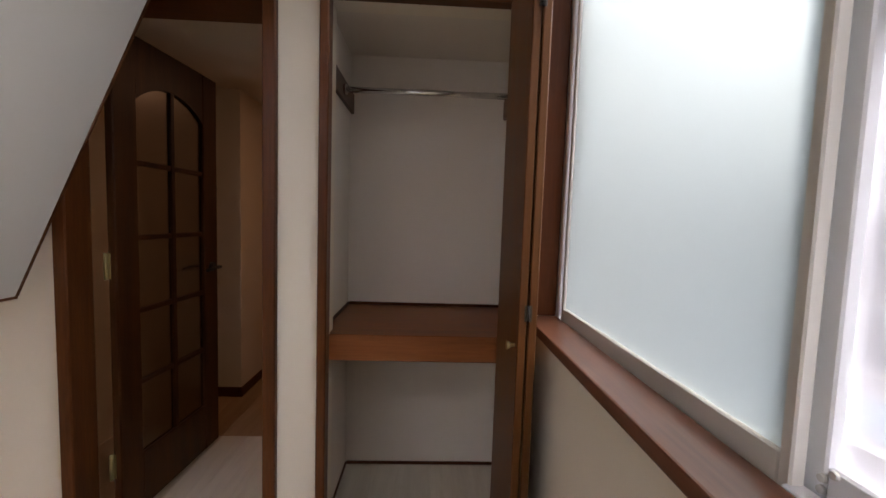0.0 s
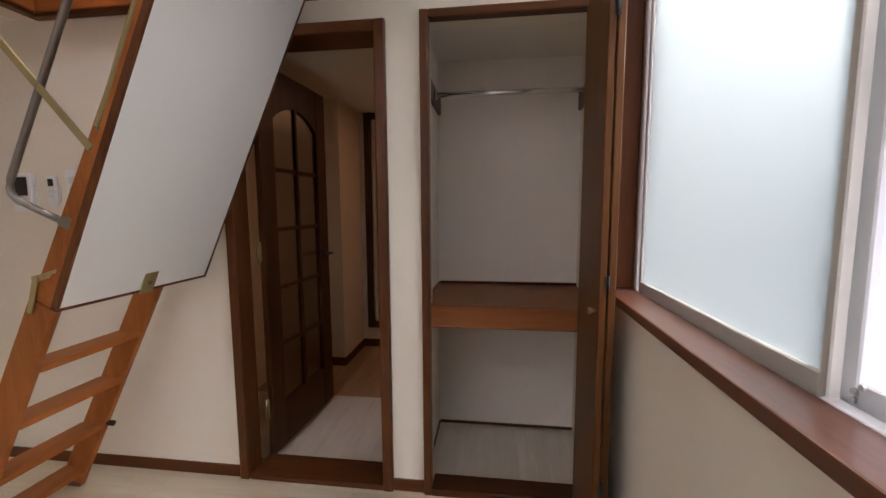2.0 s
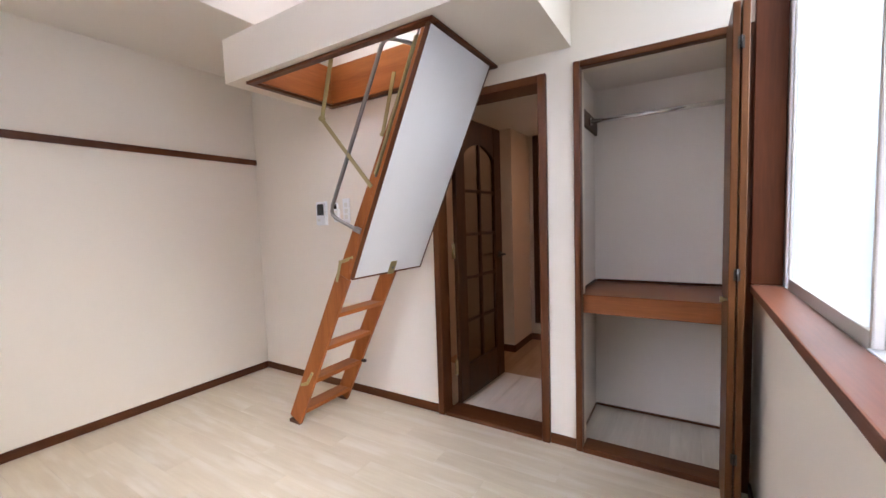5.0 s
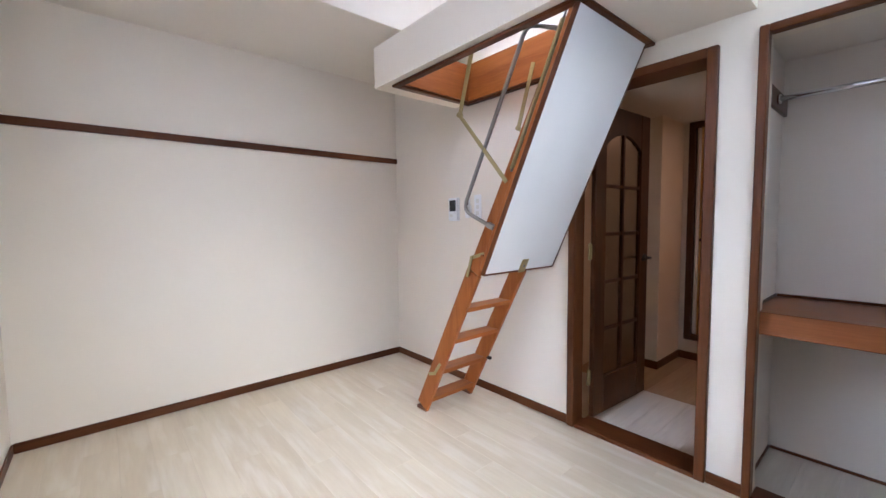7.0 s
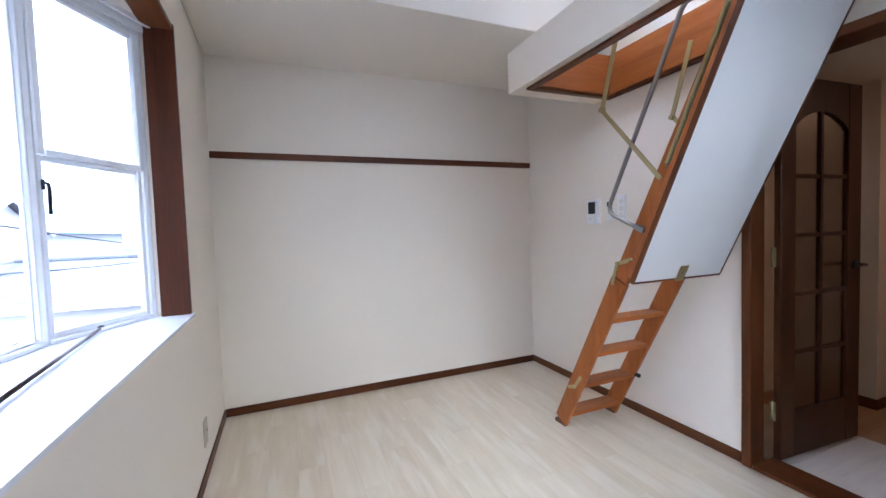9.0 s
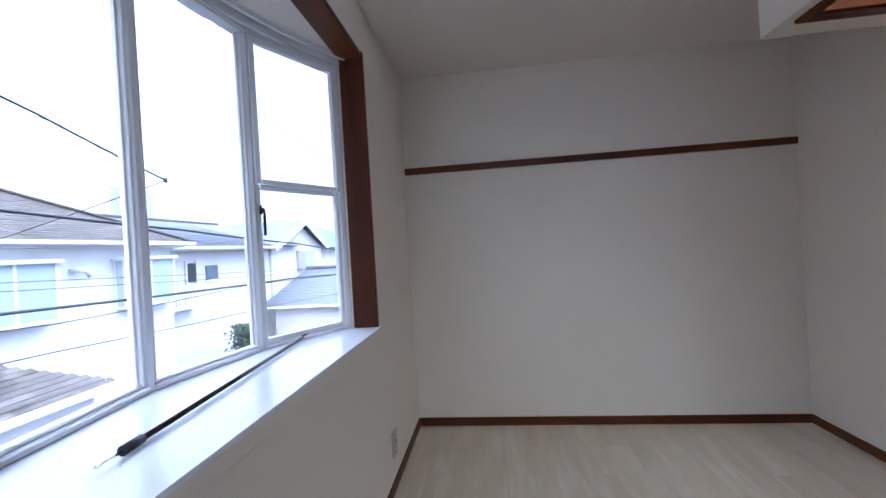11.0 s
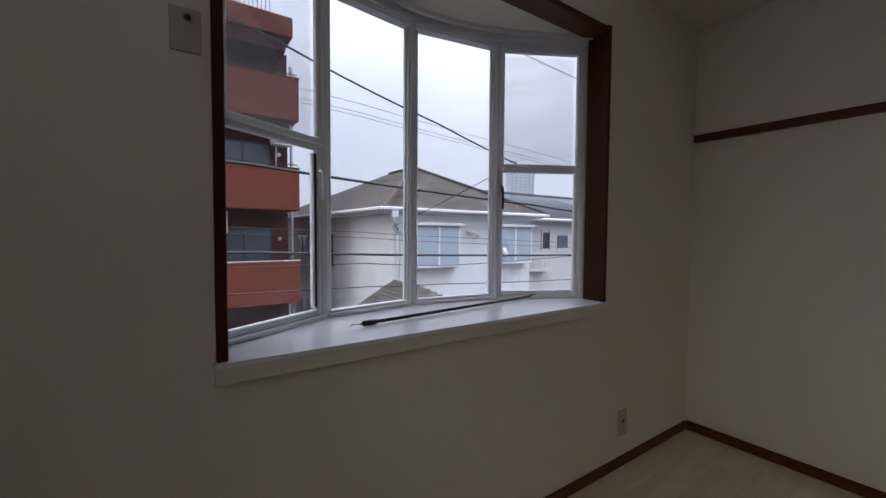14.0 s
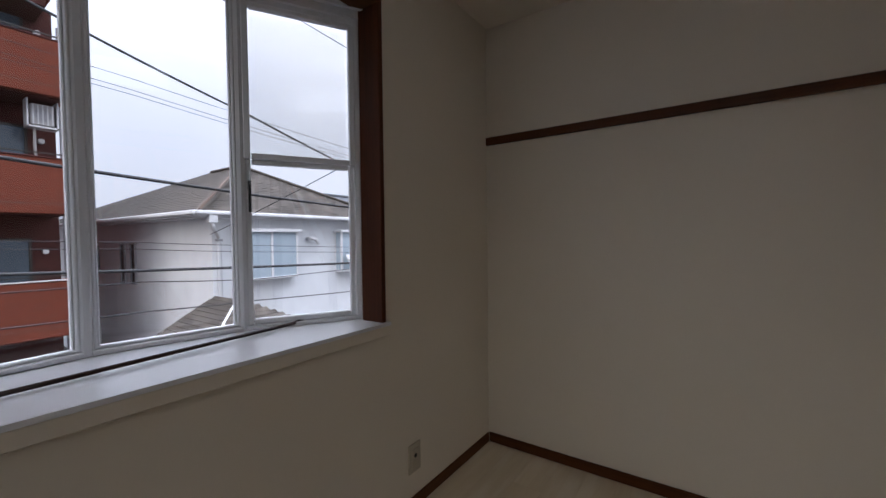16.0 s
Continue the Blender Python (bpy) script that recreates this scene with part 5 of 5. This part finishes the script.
tower = thing("tower_block", "distant pale grey high-rise tower", "tower")
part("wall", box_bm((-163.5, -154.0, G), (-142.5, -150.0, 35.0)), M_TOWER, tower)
for k in range(22):
    part("window_band", box_bm((-163.0, -149.98, 0.5 + 1.55 * k), (-143.0, -149.9, 1.25 + 1.55 * k)), M_TOWER_W, tower)
for k in range(7):
    part("pier", box_bm((-163.2 + 3.2 * k, -149.9, G), (-162.7 + 3.2 * k, -149.6, 34.8)), M_TOWER, tower)
for x, y, w, h in ((-95.0, -140.0, 16.0, 12.0), (-60.0, -150.0, 12.0, 14.0), (-185.0, -120.0, 16.0, 11.0), (-40.0, -160.0, 10.0, 18.0)):
    fb = thing("apartment_building", "distant pale low-rise block", "building")
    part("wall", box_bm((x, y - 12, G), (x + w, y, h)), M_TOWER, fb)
    for k in range(4):
        part("window_band", box_bm((x + 0.5, y + 0.0, h - 2.6 - 2.8 * k), (x + w - 0.5, y + 0.05, h - 1.2 - 2.8 * k)), M_TOWER_W, fb)


def wire(name, pts, r, label):
    dense = []
    for a, b in zip(pts, pts[1:]):
        for k in range(8):
            f = k / 8
            p = Vector(a).lerp(Vector(b), f)
            p.z -= 0.012 * (Vector(b) - Vector(a)).length * 4 * f * (1 - f) * 0.4
            dense.append(p)
    dense.append(Vector(pts[-1]))
    return tagged(part(name, tube_bm(dense, r, 6), M_CABLE), label, "cable", "overhead wires")


Y = -4.0
wire("service_cable", [(4.5, Y, 4.75), (0.142, Y, 3.52), (-0.85, Y, 3.235), (-2.15, Y, 2.925), (-3.79, Y, 2.495)], 0.014, "black service cable dropping across the street")
wire("service_cable", [(-3.79, Y, 2.495), (-4.1, -9.35, 1.40)], 0.008, "black service cable leading to the house corner")
wire("power_line", [(6.0, Y, 2.25), (0.575, Y, 2.04), (-4.17, Y, 1.785), (-7.53, Y, 1.607), (-20.0, Y, 0.9)], 0.020, "thick black overhead cable along the street")
wire("power_line", [(6.0, Y, 1.12), (0.55, Y, 1.0), (-7.53, Y, 0.787), (-20.0, Y, 0.5)], 0.017, "thick black overhead cable along the street")
wire("power_line", [(6.0, Y, 0.72), (-0.9, Y, 0.485), (-2.18, Y, 0.436), (-6.45, Y, 0.29), (-20.0, Y, -0.2)], 0.007, "thin black overhead wire along the street")
wire("power_line", [(6.0, Y, 0.95), (-0.893, Y, 0.815), (-2.18, Y, 0.725), (-5.6, Y, 0.80), (-20.0, Y, 0.6)], 0.006, "thin black overhead wire along the street")
wire("power_line", [(6.0, Y, 1.55), (-0.884, Y, 1.248), (-2.15, Y, 1.186), (-20.0, Y, 0.75)], 0.004, "thin black overhead wire along the street")
wire("power_line", [(6.0, Y, 1.47), (-0.884, Y, 1.175), (-2.15, Y, 1.10), (-20.0, Y, 0.65)], 0.004, "thin black overhead wire along the street")
for dz in (0.0, 0.12, -0.05):
    wire("power_line", [(6.0, Y, 3.35 + dz), (-0.851, Y, 2.878 + dz), (-4.16, Y, 2.652 + dz), (-20.0, Y, 1.7 + dz)], 0.0035, "thin grey overhead wire along the street")
for dz in (0.0, 0.75, 1.1):
    wire("power_line", [(6.0, Y, 5.25 + dz), (-1.66, Y, 4.65 + dz), (-4.14, Y, 4.45 + dz), (-7.5, Y, 4.27 + dz), (-20.0, Y, 3.6 + dz)], 0.007, "black overhead wire along the street")
part("insulator", cyl_bm((-3.79, Y, 2.46), (-3.79, Y, 2.53), 0.02, sides=10), M_CABLE, bpy.data.objects["service_cable"])

# hedge below the white houses
rng = random.Random(11)
hb = bmesh.new()
for _ in range(2600):
    f = rng.random()
    p = Vector((-12.6 + rng.gauss(0, 0.36 - 0.2 * f), -8.7 + rng.gauss(0, 0.28), G + 0.1 + 2.35 * f))
    q = Matrix.LocRotScale(p, Euler((rng.uniform(0, 6), rng.uniform(0, 6), rng.uniform(0, 6))), None)
    vs = [hb.verts.new(q @ Vector(v)) for v in ((-0.08, 0, 0), (0, -0.04, 0.02), (0.08, 0, 0), (0, 0.04, 0.02))]
    hb.faces.new(vs)
hedge = tagged(part("shrub", hb, M_LEAF), "dark green leafy shrub between the houses", "shrub", kind="stuff")

# ---- outside the side window ----
hall_e = thing("apartment_building", "pale white rendered block with a tall stair window", "building")
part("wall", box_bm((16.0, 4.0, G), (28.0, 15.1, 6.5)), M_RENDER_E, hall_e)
sw = part("stair_window", box_bm((15.96, 13.7, 2.35), (16.01, 14.6, 2.45), 0.005), M_HWHITE, hall_e, "tall stair window of four panes")
for k in range(4):
    part("pane", box_bm((15.97, 13.75, 2.45 + 0.9 * k), (16.01, 14.55, 3.27 + 0.9 * k)), M_BLOCKGLASS, sw)
    part("transom", box_bm((15.95, 13.7, 3.27 + 0.9 * k), (16.01, 14.6, 3.35 + 0.9 * k), 0.005), M_HWHITE, sw)
block = thing("apartment_building", "distant white apartment block with recessed balconies", "building")
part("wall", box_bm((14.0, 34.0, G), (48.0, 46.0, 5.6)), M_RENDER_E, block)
for x in (14.8, 18.4, 22.0, 25.6, 29.2, 32.8, 36.4):
    for z in (-0.9, 2.6):
        fw = part("window", box_bm((x, 33.94, z), (x + 1.7, 34.02, z + 1.5), 0.02), M_BLOCKGLASS, block)
        part("mullion", box_bm((x + 0.80, 33.90, z), (x + 0.90, 33.98, z + 1.5)), M_HWHITE, fw)
        part("transom", box_bm((x, 33.90, z + 0.62), (x + 1.7, 33.98, z + 0.74)), M_HWHITE, fw)
part("parapet", box_bm((14.0, 32.8, 1.3), (48.0, 33.95, 2.05), 0.02), M_RENDER_E, block)
part("parapet", box_bm((14.0, 32.8, -2.2), (48.0, 33.95, -1.3), 0.02), M_RENDER_E, block)
low_roof = thing("house", "low pale house with a white sheet roof", "house")
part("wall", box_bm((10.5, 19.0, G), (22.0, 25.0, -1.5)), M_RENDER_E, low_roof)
part("roof", hip_roof(bmesh.new(), 10.2, 22.3, 18.6, 25.4, -1.5, (16.0, 22.4, -0.3), (16.0, 21.6, -0.3)), M_CONC, low_roof, "pale grey sheet roof")
eb = bmesh.new()
for _ in range(3600):
    f = rng.random()
    p = Vector((8.6 + rng.gauss(0, 0.8), 12.6 + rng.gauss(0, 0.7), G + 0.1 + 2.4 * f + rng.gauss(0, 0.15)))
    q = Matrix.LocRotScale(p, Euler((rng.uniform(0, 6), rng.uniform(0, 6), rng.uniform(0, 6))), None)
    vs = [eb.verts.new(q @ Vector(v)) for v in ((-0.09, 0, 0), (0, -0.045, 0.02), (0.09, 0, 0), (0, 0.045, 0.02))]
    eb.faces.new(vs)
tagged(part("shrub", eb, M_LEAF), "grey-green leafy shrub beyond the roof terrace", "shrub", kind="stuff")
fence = thing("louver_fence", "white slatted metal fence behind the shrub", "fence")
for k in range(6):
    part("slat", box_bm((7.4, 15.2, -2.0 + 0.16 * k), (12.5, 15.24, -1.9 + 0.16 * k)), M_HWHITE, fence)
for x in (7.4, 9.1, 10.8, 12.5):
    part("post", box_bm((x - 0.04, 15.24, G), (x + 0.04, 15.32, -1.0)), M_HWHITE, fence)
shed = thing("carport", "grey flat-roofed carport with a ribbed wall", "carport")
part("roof", box_bm((8.6, 4.0, 1.52), (14.5, 9.6, 1.92), 0.02), M_GREYM, shed)
part("wall", box_bm((9.0, 8.55, G), (14.0, 8.75, 1.52)), M_RENDER_E, shed)
back = part("back_wall", box_bm((11.0, 4.2, G), (11.2, 8.55, 1.52)), M_GREYM, shed)
for k in range(22):
    part("rib", box_bm((10.96, 4.25 + 0.19 * k, G), (11.0, 4.31 + 0.19 * k, 1.52)), M_GREYM, back)
part("downpipe", tube_bm([(8.7, 9.5, 1.55), (8.75, 9.3, 1.35), (8.85, 9.0, 1.25), (8.85, 9.0, G)], 0.05, 8), M_GREYM, shed)
rail = thing("balcony_railing", "white metal railing with thin upright bars", "railing")
part("handrail", tube_bm([(8.0, 4.0, 0.30), (8.0, 8.9, 0.31)], 0.022, 8), M_HWHITE, rail)
part("bottom_rail", box_bm((7.98, 4.0, -0.62), (8.02, 8.9, -0.59), 0.004), M_HWHITE, rail)
for k in range(45):
    y = 4.05 + 0.11 * k
    part("baluster", box_bm((7.993, y, -0.59), (8.007, y + 0.014, 0.29)), M_HWHITE, rail)
deck = thing("terrace", "grey roof terrace edged by pale blue glass tiles", "terrace")
part("slab", box_bm((6.15, 3.2, G), (8.3, 9.2, -0.84)), M_CONC, deck)
part("kerb", box_bm((7.85, 3.6, -0.84), (8.2, 9.2, -0.66), 0.02), M_CONC, deck)
for k in range(7):
    for x in (6.42, 7.0):
        part("glass_tile", box_bm((x, 3.6 + 0.78 * k, -0.838), (x + 0.53, 4.3 + 0.78 * k, -0.80), 0.01), M_FARGLASS, deck)

# ---- floor planks ----
def plank_mesh(l, w, mat):
    return mesh_of("plank", box_bm((0, 0, -0.012), (l, w, 0), 0.0004), mat)


floor_1 = thing("floor", "white-washed oak plank floor, lightly streaked", "floor", kind="structure")
rng = random.Random(3)
W = 0.151
lengths = {l: plank_mesh(l - 0.0006, W - 0.0004, M_PLANK) for l in (0.909, 1.2, 0.6)}
y = YS
row = 0
while y < YN - 0.005:
    x = XW - [0.0, 0.303, 0.606][row % 3]
    wid = min(W, YN - y)
    while x < XE:
        l = 0.909
        x0, x1 = max(x, XW), min(x + l, XE)
        if x1 - x0 > 0.02:
            full = abs(x1 - x0 - l) < 1e-6 and wid == W
            me = lengths[l] if full else mesh_of("plank", box_bm((0, 0, -0.012), (x1 - x0 - 0.0006, wid - 0.0004, 0), 0.0004), M_PLANK)
            ob = new("plank", me)
            ob.location = (x0, y, 0)
            ob.parent = floor_1
        x += l
    y += W
    row += 1
floor_2 = thing("floor_passage", "pale wooden plank floor of the passage and closet", "floor", kind="structure")
for x0, x1, y0, y1, pm in ((0.0, 1.285, 2.766, 3.46, M_PLANK_Y), (0.0, 1.285, 3.46, 4.45, M_TAN), (1.365, XE, 2.702, CY, M_PLANK_Y), (1.285, 2.5, CY + 0.08, 4.45, M_TAN)):
    x = x0
    while x < x1 - 0.01:
        w = min(0.15, x1 - x)
        y = y0
        while y < y1 - 0.01:
            l = min(0.9, y1 - y)
            ob = new("plank", mesh_of("plank", box_bm((0, 0, -0.012), (w - 0.0006, l - 0.0006, 0), 0.0005), pm))
            ob.location = (x, y, 0)
            ob.parent = floor_2
            y += l
        x += w
